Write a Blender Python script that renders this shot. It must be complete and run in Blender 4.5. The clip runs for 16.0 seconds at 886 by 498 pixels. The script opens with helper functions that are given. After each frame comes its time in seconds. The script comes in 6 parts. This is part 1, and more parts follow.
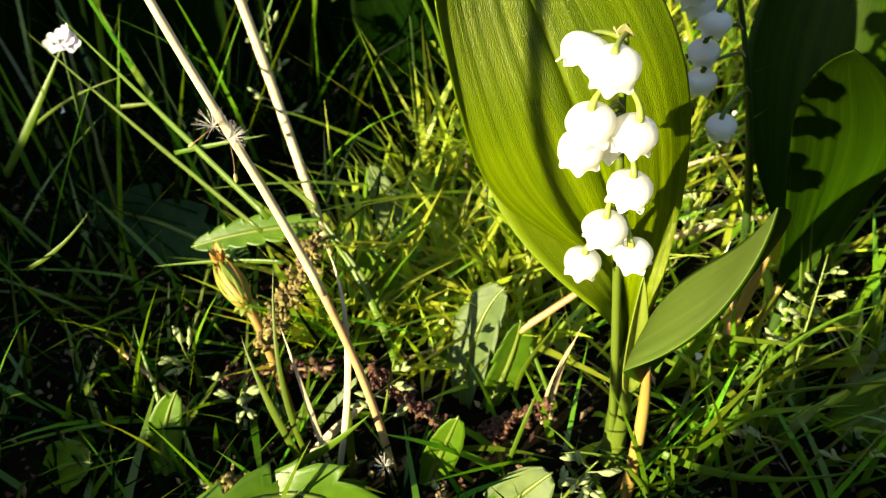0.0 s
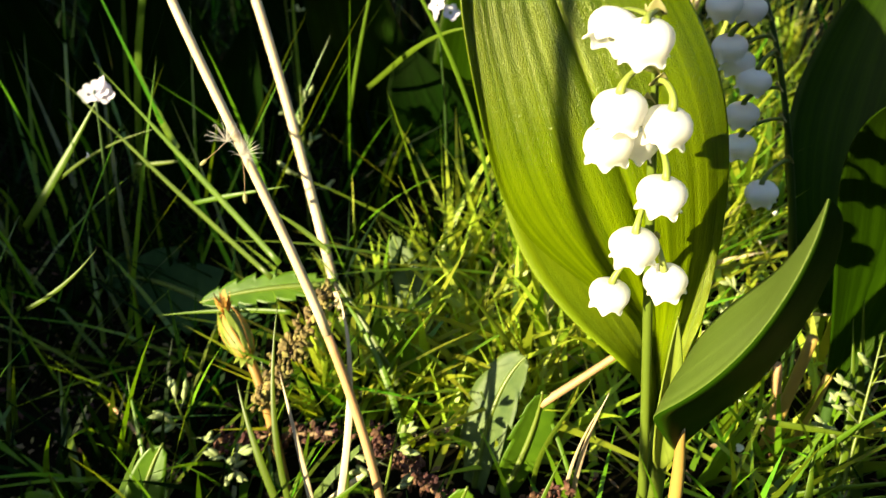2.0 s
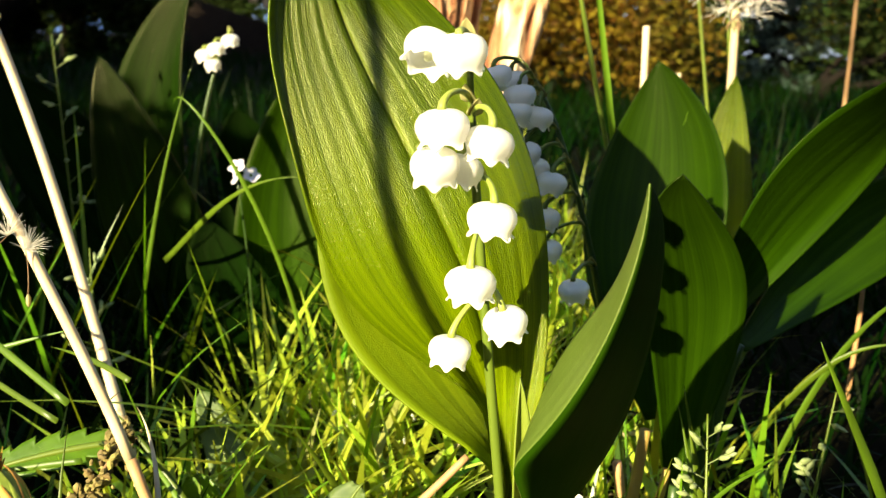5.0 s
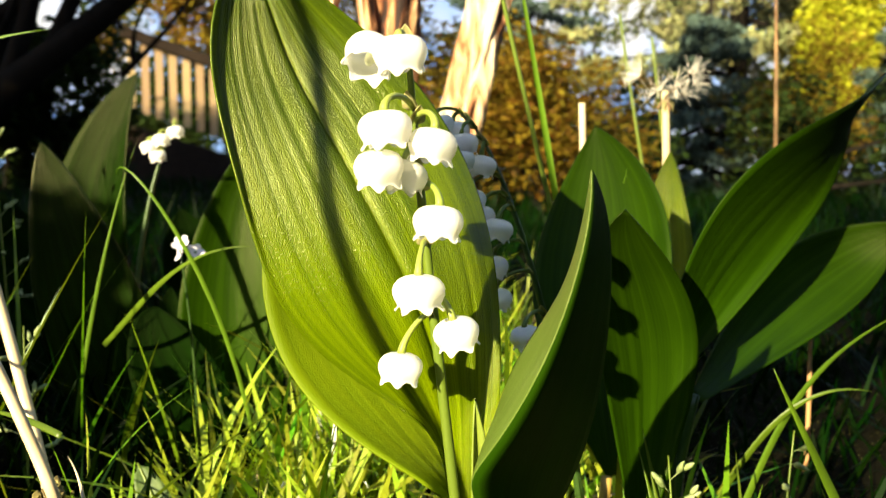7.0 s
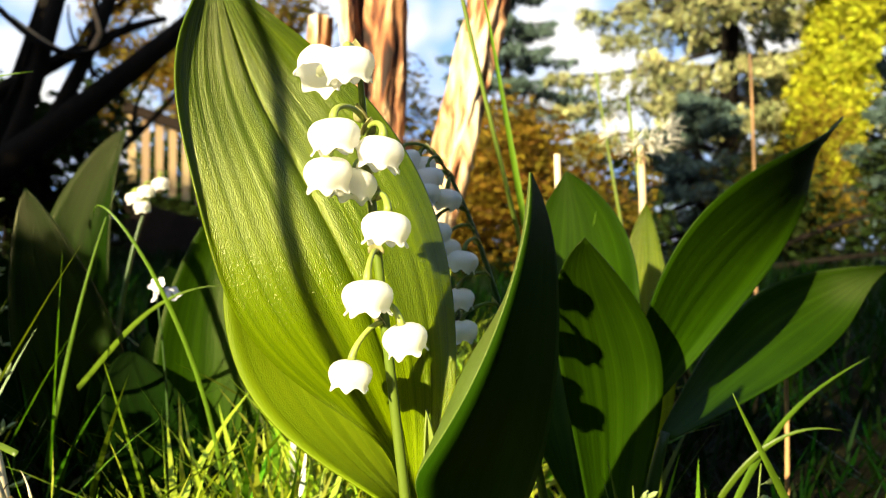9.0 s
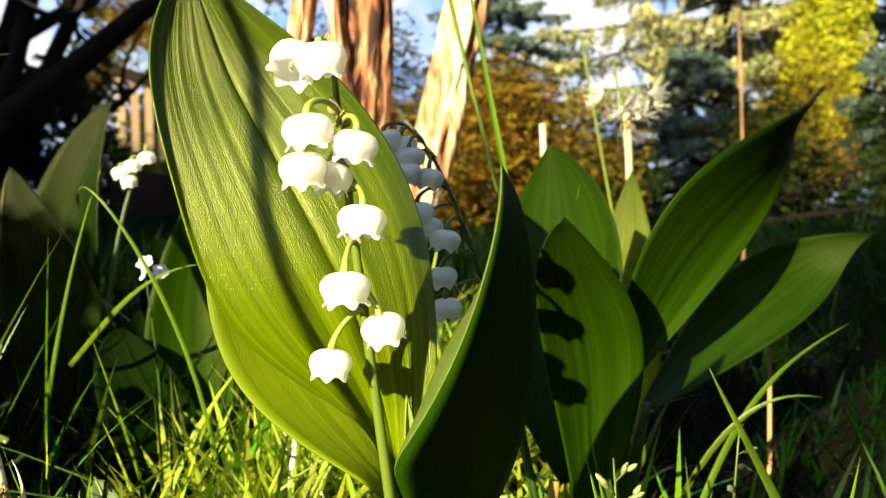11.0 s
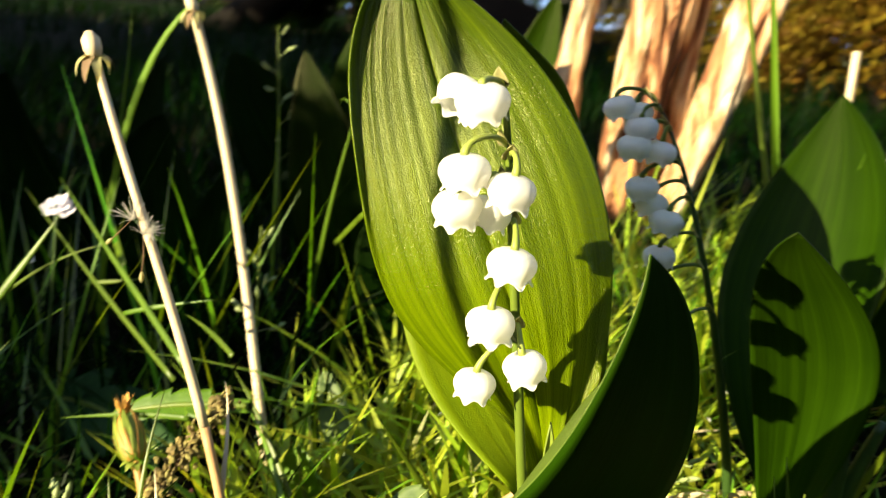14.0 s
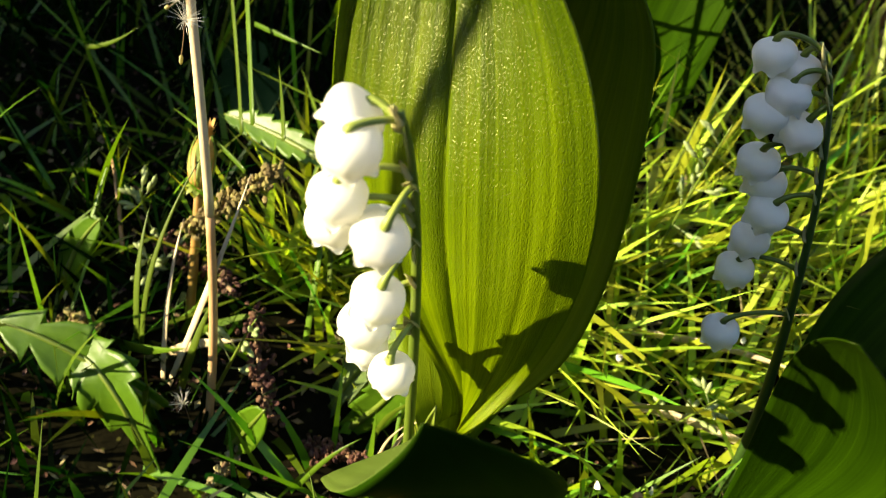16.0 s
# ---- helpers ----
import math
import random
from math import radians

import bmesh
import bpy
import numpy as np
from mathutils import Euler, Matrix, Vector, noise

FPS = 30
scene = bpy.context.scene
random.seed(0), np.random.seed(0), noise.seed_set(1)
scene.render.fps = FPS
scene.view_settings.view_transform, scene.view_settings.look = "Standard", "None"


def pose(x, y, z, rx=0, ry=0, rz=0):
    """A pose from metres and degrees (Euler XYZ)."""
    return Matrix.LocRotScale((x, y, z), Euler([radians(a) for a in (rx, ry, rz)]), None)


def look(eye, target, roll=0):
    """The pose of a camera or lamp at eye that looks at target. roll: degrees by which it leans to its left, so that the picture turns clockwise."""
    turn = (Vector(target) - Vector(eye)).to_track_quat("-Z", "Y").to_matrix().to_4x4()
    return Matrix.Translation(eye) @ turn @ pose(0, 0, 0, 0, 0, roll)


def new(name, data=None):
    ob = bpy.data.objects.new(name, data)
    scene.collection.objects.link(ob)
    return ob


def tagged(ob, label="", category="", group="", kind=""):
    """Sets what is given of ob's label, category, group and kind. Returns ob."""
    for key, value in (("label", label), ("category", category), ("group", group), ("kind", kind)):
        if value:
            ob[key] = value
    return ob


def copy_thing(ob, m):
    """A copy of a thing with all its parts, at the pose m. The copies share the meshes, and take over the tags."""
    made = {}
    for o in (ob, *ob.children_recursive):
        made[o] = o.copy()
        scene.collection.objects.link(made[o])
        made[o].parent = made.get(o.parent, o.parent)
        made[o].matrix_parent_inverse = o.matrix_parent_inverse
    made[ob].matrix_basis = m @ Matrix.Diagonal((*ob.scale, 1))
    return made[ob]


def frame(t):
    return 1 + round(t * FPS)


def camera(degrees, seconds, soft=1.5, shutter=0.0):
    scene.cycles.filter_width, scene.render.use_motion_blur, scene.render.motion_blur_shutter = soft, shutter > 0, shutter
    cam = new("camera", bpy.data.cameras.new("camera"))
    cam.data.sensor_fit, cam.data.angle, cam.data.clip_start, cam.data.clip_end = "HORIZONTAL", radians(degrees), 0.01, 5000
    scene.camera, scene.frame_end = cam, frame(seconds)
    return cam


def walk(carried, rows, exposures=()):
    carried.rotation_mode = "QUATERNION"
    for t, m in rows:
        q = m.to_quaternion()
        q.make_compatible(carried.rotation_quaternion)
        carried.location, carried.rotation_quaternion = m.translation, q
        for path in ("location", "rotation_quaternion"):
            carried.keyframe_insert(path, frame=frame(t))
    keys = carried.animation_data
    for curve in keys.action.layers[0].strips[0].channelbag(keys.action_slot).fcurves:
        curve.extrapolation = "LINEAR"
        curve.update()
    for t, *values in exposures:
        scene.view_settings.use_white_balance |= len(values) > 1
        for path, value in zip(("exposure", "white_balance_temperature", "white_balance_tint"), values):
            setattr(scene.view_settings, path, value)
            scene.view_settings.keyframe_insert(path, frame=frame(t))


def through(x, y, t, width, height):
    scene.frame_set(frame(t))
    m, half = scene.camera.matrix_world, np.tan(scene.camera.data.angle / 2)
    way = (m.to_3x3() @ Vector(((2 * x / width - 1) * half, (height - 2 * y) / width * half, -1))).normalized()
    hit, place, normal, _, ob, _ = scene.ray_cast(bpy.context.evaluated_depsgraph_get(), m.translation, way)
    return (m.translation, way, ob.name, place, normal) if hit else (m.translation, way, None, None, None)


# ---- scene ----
cam = camera(56.9, 16.0, soft=1.0, shutter=0.5)
METRES, EYE, TILT, LEAN, TURN = 0.35, 0.20, -42.0, 0.0, 0.0
PATH = [
    (0, (0.029, 0.039, 0.183), (-0.278, 1.479, -1.17), 0.0),
    (0.5, (0.039, 0.041, 0.185), (-0.385, 1.446, -1.174), -1.6),
    (1, (0.042, 0.043, 0.185), (-0.434, 1.443, -1.162), -0.9),
    (1.5, (0.034, 0.037, 0.169), (-0.428, 1.563, -1.038), 0.8),
    (2, (0.034, 0.035, 0.157), (-0.413, 1.677, -0.894), 1.2),
    (2.5, (0.029, 0.034, 0.156), (-0.332, 1.731, -0.839), 1.8),
    (3, (0.033, 0.033, 0.147), (-0.289, 1.793, -0.747), 1.8),
    (3.5, (0.033, 0.032, 0.139), (-0.216, 1.859, -0.636), 2.2),
    (4, (0.034, 0.031, 0.133), (-0.152, 1.913, -0.516), 2.2),
    (4.5, (0.031, 0.03, 0.13), (-0.058, 1.948, -0.431), 2.5),
    (7, (0.032, 0.028, 0.109), (0.125, 2.016, -0.082), 0.5),
    (7.5, (0.03, 0.026, 0.11), (0.14, 2.019, -0.01), 1.5),
    (8, (0.031, 0.023, 0.107), (0.146, 2.019, 0.047), 2.0),
    (8.5, (0.037, 0.024, 0.099), (0.138, 2.022, 0.091), 1.1),
    (11, (0.042, 0.022, 0.104), (0.155, 2.016, -0.006), -0.2),
    (11.5, (0.043, 0.024, 0.109), (0.171, 2.011, -0.08), -0.6),
    (12, (0.031, 0.027, 0.116), (0.237, 1.998, -0.159), 2.9),
    (12.5, (0.020, 0.030, 0.119), (0.227, 1.993, -0.207), 6.0),
    (13, (0.031, 0.029, 0.115), (0.057, 2.007, -0.180), 2.8),
    (13.5, (0.042, 0.028, 0.122), (-0.208, 1.977, -0.252), 3.9),
    (14, (0.063, 0.034, 0.136), (-0.54, 1.86, -0.416), 4.8),
    (14.5, (0.074, 0.053, 0.157), (-0.757, 1.649, -0.715), 7.0),
    (15, (0.082, 0.069, 0.166), (-0.846, 1.465, -0.925), 10.5),
    (15.5, (0.083, 0.083, 0.174), (-0.802, 1.327, -1.117), 14.8),
    (16, (0.081, 0.098, 0.185), (-0.737, 1.173, -1.29), 17.5),
]
walk(cam, [(t, look(eye, target, roll)) for t, eye, target, roll in PATH])
# ---------------------------------------------------------------- lens and light
cam.data.dof.use_dof = True
cam.data.dof.focus_distance = 0.138
cam.data.dof.aperture_fstop = 37.0

SUN_WAY = Vector((0.655, 1.0, -0.39)).normalized()      # the way the sunlight travels
world = bpy.data.worlds.new("sky")
scene.world = world
world.use_nodes = True
wn = world.node_tree.nodes
sky = wn.new("ShaderNodeTexSky")
sky.sky_type, sky.sun_disc = "NISHITA", False
sky.sun_elevation = math.asin(-SUN_WAY.z)
sky.sun_rotation = math.atan2(-SUN_WAY.x, -SUN_WAY.y)
world.node_tree.links.new(sky.outputs["Color"], wn["Background"].inputs["Color"])
wn["Background"].inputs["Strength"].default_value = 0.092
sun = new("sun", bpy.data.lights.new("sun", "SUN"))
sun.data.energy, sun.data.angle, sun.data.color = 5.0, radians(0.53), (1.0, 0.85, 0.52)
sun.rotation_mode = "QUATERNION"
sun.rotation_quaternion = SUN_WAY.to_track_quat("-Z", "Y")
scene.view_settings.exposure = 1.74



# ---------------------------------------------------------------- materials
def material(name, colour, rough=0.5, second=None, scale=300.0, stretch=(1, 1, 1), bump=0.0, through=0.0,
             through_colour=None, spec=0.5, speckle=None, uv=False, island=0.0, piece=0.0, detail=6.0):
    """A principled surface whose colour wanders between two tones at two scales, with relief and, for thin leaves, light passing through."""
    m = bpy.data.materials.new(name)
    m.use_nodes = True
    n, l = m.node_tree.nodes, m.node_tree.links
    b = n["Principled BSDF"]
    second = second or tuple(c * 0.6 for c in colour)
    tc = n.new("ShaderNodeTexCoord")
    mp = n.new("ShaderNodeMapping")
    mp.inputs["Scale"].default_value = stretch
    l.new(tc.outputs["UV" if uv else "Object"], mp.inputs["Vector"])
    big, fine = n.new("ShaderNodeTexNoise"), n.new("ShaderNodeTexNoise")
    big.inputs["Scale"].default_value, fine.inputs["Scale"].default_value = scale * 0.13, scale
    big.inputs["Detail"].default_value, fine.inputs["Detail"].default_value = 3.0, detail
    l.new(mp.outputs["Vector"], big.inputs["Vector"])
    l.new(mp.outputs["Vector"], fine.inputs["Vector"])
    both = n.new("ShaderNodeMath")
    both.operation = "MULTIPLY_ADD"
    both.inputs[1].default_value = 0.55
    half = n.new("ShaderNodeMath")
    half.operation = "MULTIPLY"
    half.inputs[1].default_value = 0.45
    l.new(fine.outputs["Fac"], half.inputs[0])
    l.new(big.outputs["Fac"], both.inputs[0])
    l.new(half.outputs[0], both.inputs[2])
    ramp = n.new("ShaderNodeValToRGB")
    ramp.color_ramp.elements[0].position, ramp.color_ramp.elements[1].position = 0.36, 0.64
    ramp.color_ramp.elements[0].color, ramp.color_ramp.elements[1].color = (*second, 1), (*colour, 1)
    l.new(both.outputs[0], ramp.inputs["Fac"])
    out = ramp.outputs["Color"]
    if island or piece:
        hs = n.new("ShaderNodeHueSaturation")
        rm = n.new("ShaderNodeMapRange")
        k = island or piece
        rm.inputs["To Min"].default_value, rm.inputs["To Max"].default_value = 1 - k, 1 + k
        src = n.new("ShaderNodeNewGeometry").outputs["Random Per Island"] if island else n.new("ShaderNodeObjectInfo").outputs["Random"]
        l.new(src, rm.inputs["Value"])
        l.new(rm.outputs["Result"], hs.inputs["Value"])
        rh = n.new("ShaderNodeMapRange")
        rh.inputs["To Min"].default_value, rh.inputs["To Max"].default_value = 0.5 - k * 0.07, 0.5 + k * 0.05
        l.new(src, rh.inputs["Value"])
        l.new(rh.outputs["Result"], hs.inputs["Hue"])
        l.new(out, hs.inputs["Color"])
        out = hs.outputs["Color"]
    if speckle:
        vo = n.new("ShaderNodeTexVoronoi")
        vo.inputs["Scale"].default_value = speckle[1]
        l.new(tc.outputs["Object"], vo.inputs["Vector"])
        sr = n.new("ShaderNodeValToRGB")
        sr.color_ramp.elements[0].position, sr.color_ramp.elements[1].position = speckle[2] * 0.5, speckle[2]
        sr.color_ramp.elements[0].color, sr.color_ramp.elements[1].color = (1, 1, 1, 1), (0, 0, 0, 1)
        l.new(vo.outputs["Distance"], sr.inputs["Fac"])
        mx = n.new("ShaderNodeMix")
        mx.data_type = "RGBA"
        l.new(sr.outputs["Color"], mx.inputs["Factor"])
        l.new(out, mx.inputs["A"])
        mx.inputs["B"].default_value = (*speckle[0], 1)
        out = mx.outputs["Result"]
    l.new(out, b.inputs["Base Color"])
    b.inputs["Roughness"].default_value = rough
    b.inputs["Specular IOR Level"].default_value = spec
    if bump:
        bp = n.new("ShaderNodeBump")
        bp.inputs["Strength"].default_value, bp.inputs["Distance"].default_value = min(1.0, bump), 0.0006
        l.new(both.outputs[0], bp.inputs["Height"])
        l.new(bp.outputs["Normal"], b.inputs["Normal"])
    if through:
        tr = n.new("ShaderNodeBsdfTranslucent")
        tint = n.new("ShaderNodeMix")
        tint.data_type, tint.blend_type = "RGBA", "MULTIPLY"
        tint.inputs["Factor"].default_value = 1.0
        l.new(out, tint.inputs["A"])
        tint.inputs["B"].default_value = (*(through_colour or (1.3, 1.2, 0.5)), 1)
        l.new(tint.outputs["Result"], tr.inputs["Color"])
        mix = n.new("ShaderNodeMixShader")
        mix.inputs["Fac"].default_value = through
        l.new(b.outputs["BSDF"], mix.inputs[1])
        l.new(tr.outputs["BSDF"], mix.inputs[2])
        l.new(mix.outputs["Shader"], n["Material Output"].inputs["Surface"])
    return m


def leaf_material(name, colour, second, rough=0.42, through=0.35, spec=0.5, foot_tint=(1.5, 1.75, 0.9), relief=0.75):
    """Lily leaf: lengthwise veins from the blade's own coordinates, fine sparkle of the skin."""
    m = bpy.data.materials.new(name)
    m.use_nodes = True
    n, l = m.node_tree.nodes, m.node_tree.links
    b = n["Principled BSDF"]
    tc = n.new("ShaderNodeTexCoord")

    def noise_tex(scale, stretch, detail, coord):
        mp = n.new("ShaderNodeMapping")
        mp.inputs["Scale"].default_value = stretch
        l.new(tc.outputs[coord], mp.inputs["Vector"])
        t = n.new("ShaderNodeTexNoise")
        t.inputs["Scale"].default_value, t.inputs["Detail"].default_value = scale, detail
        l.new(mp.outputs["Vector"], t.inputs["Vector"])
        return t.outputs["Fac"]
    veins = noise_tex(1.0, (46, 0.6, 1), 1.5, "UV")
    broad = noise_tex(1.0, (14, 0.9, 1), 2.0, "UV")
    cloud = noise_tex(60.0, (1, 1, 1), 3.0, "Object")
    skin = noise_tex(1.0, (230, 250, 1), 2.0, "UV")
    lines = noise_tex(1.0, (150, 2, 1), 1.0, "UV")

    def add(a, c, w):
        x = n.new("ShaderNodeMath")
        x.operation = "MULTIPLY_ADD"
        x.inputs[1].default_value = w
        l.new(a, x.inputs[0])
        if c is None:
            x.inputs[2].default_value = 0.0
        else:
            l.new(c, x.inputs[2])
        return x.outputs[0]
    mix = add(lines, add(veins, add(broad, add(cloud, None, 0.2), 0.38), 0.33), 0.07)
    ramp = n.new("ShaderNodeValToRGB")
    ramp.color_ramp.elements[0].position, ramp.color_ramp.elements[1].position = 0.4, 0.62
    ramp.color_ramp.elements[0].color, ramp.color_ramp.elements[1].color = (*second, 1), (*colour, 1)
    l.new(mix, ramp.inputs["Fac"])
    # paler and yellower towards the foot of the blade: part pigment, part sunlight put into the colour
    sep, foot, pale = n.new("ShaderNodeSeparateXYZ"), n.new("ShaderNodeMapRange"), n.new("ShaderNodeMix")
    l.new(tc.outputs["UV"], sep.inputs["Vector"])
    foot.inputs["From Min"].default_value, foot.inputs["From Max"].default_value = 0.95, 0.25
    l.new(sep.outputs["Y"], foot.inputs["Value"])
    pale.data_type, pale.blend_type = "RGBA", "MULTIPLY"
    l.new(foot.outputs["Result"], pale.inputs["Factor"])
    l.new(ramp.outputs["Color"], pale.inputs["A"])
    pale.inputs["B"].default_value = (*foot_tint, 1)
    skin_colour = pale.outputs["Result"]
    l.new(skin_colour, b.inputs["Base Color"])
    b.inputs["Roughness"].default_value = rough
    b.inputs["Specular IOR Level"].default_value = spec
    b.inputs["Specular Tint"].default_value = (1.0, 0.95, 0.55, 1)
    height = add(lines, add(skin, add(veins, add(broad, None, 1.1), 0.5), 0.60), 0.22)
    # groove along the midrib
    off, groove = n.new("ShaderNodeMath"), n.new("ShaderNodeMapRange")
    off.operation = "COMPARE"
    off.inputs[1].default_value, off.inputs[2].default_value = 0.5, 0.008
    l.new(sep.outputs["X"], off.inputs[0])
    l.new(off.outputs[0], groove.inputs["Value"])
    groove.inputs["To Min"].default_value, groove.inputs["To Max"].default_value = 0.0, -1.6
    height = add(groove.outputs["Result"], height, 1.0)
    bp = n.new("ShaderNodeBump")
    bp.inputs["Strength"].default_value, bp.inputs["Distance"].default_value = relief, 0.00035
    l.new(height, bp.inputs["Height"])
    l.new(bp.outputs["Normal"], b.inputs["Normal"])
    tr = n.new("ShaderNodeBsdfTranslucent")
    tint = n.new("ShaderNodeMix")
    tint.data_type, tint.blend_type = "RGBA", "MULTIPLY"
    tint.inputs["Factor"].default_value = 1.0
    l.new(skin_colour, tint.inputs["A"])
    tint.inputs["B"].default_value = (1.9, 1.7, 0.3, 1)
    l.new(tint.outputs["Result"], tr.inputs["Color"])
    l.new(bp.outputs["Normal"], tr.inputs["Normal"])
    sh = n.new("ShaderNodeMixShader")
    sh.inputs["Fac"].default_value = through
    l.new(b.outputs["BSDF"], sh.inputs[1])
    l.new(tr.outputs["BSDF"], sh.inputs[2])
    l.new(sh.outputs["Shader"], n["Material Output"].inputs["Surface"])
    return m


def bark_material(name):
    """Peeling bark: pale outer strips, red-brown layers beneath and dark cracks between."""
    m = bpy.data.materials.new(name)
    m.use_nodes = True
    n, l = m.node_tree.nodes, m.node_tree.links
    b = n["Principled BSDF"]
    tc, mp = n.new("ShaderNodeTexCoord"), n.new("ShaderNodeMapping")
    mp.inputs["Scale"].default_value = (1, 1, 0.2)
    l.new(tc.outputs["Object"], mp.inputs["Vector"])
    strip, flake = n.new("ShaderNodeTexNoise"), n.new("ShaderNodeTexNoise")
    for t, s, d, w in ((strip, 85, 7, 1.2), (flake, 22, 5, 0.6)):
        t.inputs["Scale"].default_value, t.inputs["Detail"].default_value, t.inputs["Distortion"].default_value = s, d, w
        l.new(mp.outputs["Vector"], t.inputs["Vector"])
    mix = n.new("ShaderNodeMath")
    mix.operation = "MULTIPLY_ADD"
    mix.inputs[1].default_value = 0.55
    half = n.new("ShaderNodeMath")
    half.operation = "MULTIPLY"
    half.inputs[1].default_value = 0.45
    l.new(flake.outputs["Fac"], half.inputs[0])
    l.new(strip.outputs["Fac"], mix.inputs[0])
    l.new(half.outputs[0], mix.inputs[2])
    ramp = n.new("ShaderNodeValToRGB")
    e = ramp.color_ramp.elements
    e[0].position, e[0].color = 0.40, (0.02, 0.008, 0.005, 1)
    e[1].position, e[1].color = 0.60, (0.70, 0.56, 0.40, 1)
    for p, col in ((0.435, (0.10, 0.030, 0.012, 1)), (0.47, (0.24, 0.090, 0.034, 1)), (0.505, (0.40, 0.195, 0.085, 1)), (0.545, (0.56, 0.37, 0.21, 1))):
        x = e.new(p)
        x.color = col
    l.new(mix.outputs[0], ramp.inputs["Fac"])
    l.new(ramp.outputs["Color"], b.inputs["Base Color"])
    b.inputs["Roughness"].default_value = 0.85
    bp = n.new("ShaderNodeBump")
    bp.inputs["Strength"].default_value, bp.inputs["Distance"].default_value = 1.0, 0.012
    l.new(mix.outputs[0], bp.inputs["Height"])
    l.new(bp.outputs["Normal"], b.inputs["Normal"])
    return m


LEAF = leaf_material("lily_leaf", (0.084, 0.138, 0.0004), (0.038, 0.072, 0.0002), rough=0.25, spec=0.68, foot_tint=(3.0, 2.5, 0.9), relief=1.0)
# next three darken the lily green for shadier leaves: shade put into the colour
LEAF_DARK = leaf_material("lily_leaf_shaded", (0.0025, 0.012, 0.0003), (0.0012, 0.006, 0.0002), rough=0.6, through=0.2, spec=0.05)
LEAF_BACK = leaf_material("lily_leaf_half_shaded", (0.006, 0.019, 0.0004), (0.002, 0.008, 0.0002), rough=0.34, through=0.2, spec=0.25, relief=0.7)
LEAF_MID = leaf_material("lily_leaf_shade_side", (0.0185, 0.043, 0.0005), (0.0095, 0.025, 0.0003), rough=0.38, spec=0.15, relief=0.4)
# folded leaf's half away from the sun, its shade put into the colour
LEAF_FOLD_SHADED = leaf_material("folded_leaf_shaded_side", (0.012, 0.033, 0.0012), (0.008, 0.023, 0.0009), rough=0.5, through=0.01, spec=0.03, relief=0.25)
# its turned-over half: paler underside tone plus sunlight put into the colour
LEAF_UNDER_LIT = leaf_material("sunlit_leaf_underside", (0.080, 0.122, 0.022), (0.060, 0.096, 0.015), rough=0.42, through=0.01, spec=0.5, foot_tint=(1.2, 1.2, 1.0), relief=0.25)
LEAF_PALE = leaf_material("lily_leaf_back", (0.082, 0.125, 0.002), (0.054, 0.092, 0.0015), rough=0.5, through=0.25, spec=0.2, foot_tint=(2.6, 2.3, 0.9), relief=0.5)
PETAL = material("white_petal", (0.96, 0.955, 0.94), 0.45, (0.92, 0.92, 0.89), 500, bump=0.1, through=0.4, through_colour=(1.0, 0.98, 0.9))
PISTIL_TONE = material("pale_pistil", (0.70, 0.72, 0.50), 0.5, (0.58, 0.62, 0.38), 500)
BUD = material("green_white_bud", (0.34, 0.40, 0.18), 0.5, (0.24, 0.32, 0.11), 500, through=0.2)
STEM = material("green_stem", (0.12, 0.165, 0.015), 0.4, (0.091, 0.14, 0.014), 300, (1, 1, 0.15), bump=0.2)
# stem green darkened for the shaded lilies: shade put into the colour
STEM_DARK = material("shaded_green_stem", (0.036, 0.078, 0.012), 0.4, (0.021, 0.048, 0.009), 300, (1, 1, 0.15), bump=0.2)
PEDICEL = material("yellow_green_pedicel", (0.288, 0.336, 0.064), 0.45, (0.2, 0.264, 0.04), 400)
BRACT = material("dry_bract", (0.50, 0.46, 0.22), 0.6, (0.32, 0.32, 0.12), 500, through=0.3)
STRAW = material("straw_stalk", (0.684, 0.57, 0.38), 0.5, (0.551, 0.418, 0.247), 350, (1, 1, 0.06), bump=0.3)
STRAW_ORANGE = material("tan_stalk", (0.51, 0.306, 0.1445), 0.55, (0.391, 0.2125, 0.085), 350, (1, 1, 0.06), bump=0.3)
PETIOLE = material("orange_petiole", (0.4, 0.288, 0.064), 0.5, (0.32, 0.176, 0.04), 200, (1, 1, 0.2), bump=0.2)
DRY = material("dry_brown", (0.24, 0.16, 0.08), 0.8, (0.136, 0.08, 0.04), 400, bump=0.5)
FLUFF = material("pappus_hair", (0.75, 0.73, 0.66), 0.6, (0.65, 0.62, 0.55), 300)
RUST = material("rust_seed", (0.11, 0.040, 0.022), 0.8, (0.045, 0.016, 0.010), 600, bump=0.6, island=0.5)
SEED = material("olive_seed", (0.23, 0.18, 0.05), 0.75, (0.10, 0.08, 0.02), 600, bump=0.6, island=0.4)
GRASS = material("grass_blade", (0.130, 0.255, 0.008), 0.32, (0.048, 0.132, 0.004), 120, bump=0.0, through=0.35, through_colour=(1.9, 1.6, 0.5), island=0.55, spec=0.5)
# the blade green darkened for grass in shade: shade put into the colour
GRASS_SHADED = material("shaded_grass", (0.0042, 0.018, 0.0008), 0.45, (0.0015, 0.008, 0.0004), 120, spec=0.05, through=0.3, through_colour=(1.6, 1.5, 0.5), island=0.4)
BLADE = material("broad_blade", (0.125, 0.215, 0.011), 0.4, (0.075, 0.145, 0.007), 200, (1, 1, 0.2), bump=0.2, through=0.35, through_colour=(1.8, 1.6, 0.5), piece=0.25)
HAY = material("dry_grass", (0.357, 0.306, 0.1445), 0.7, (0.238, 0.187, 0.085), 200, through=0.2, island=0.35)
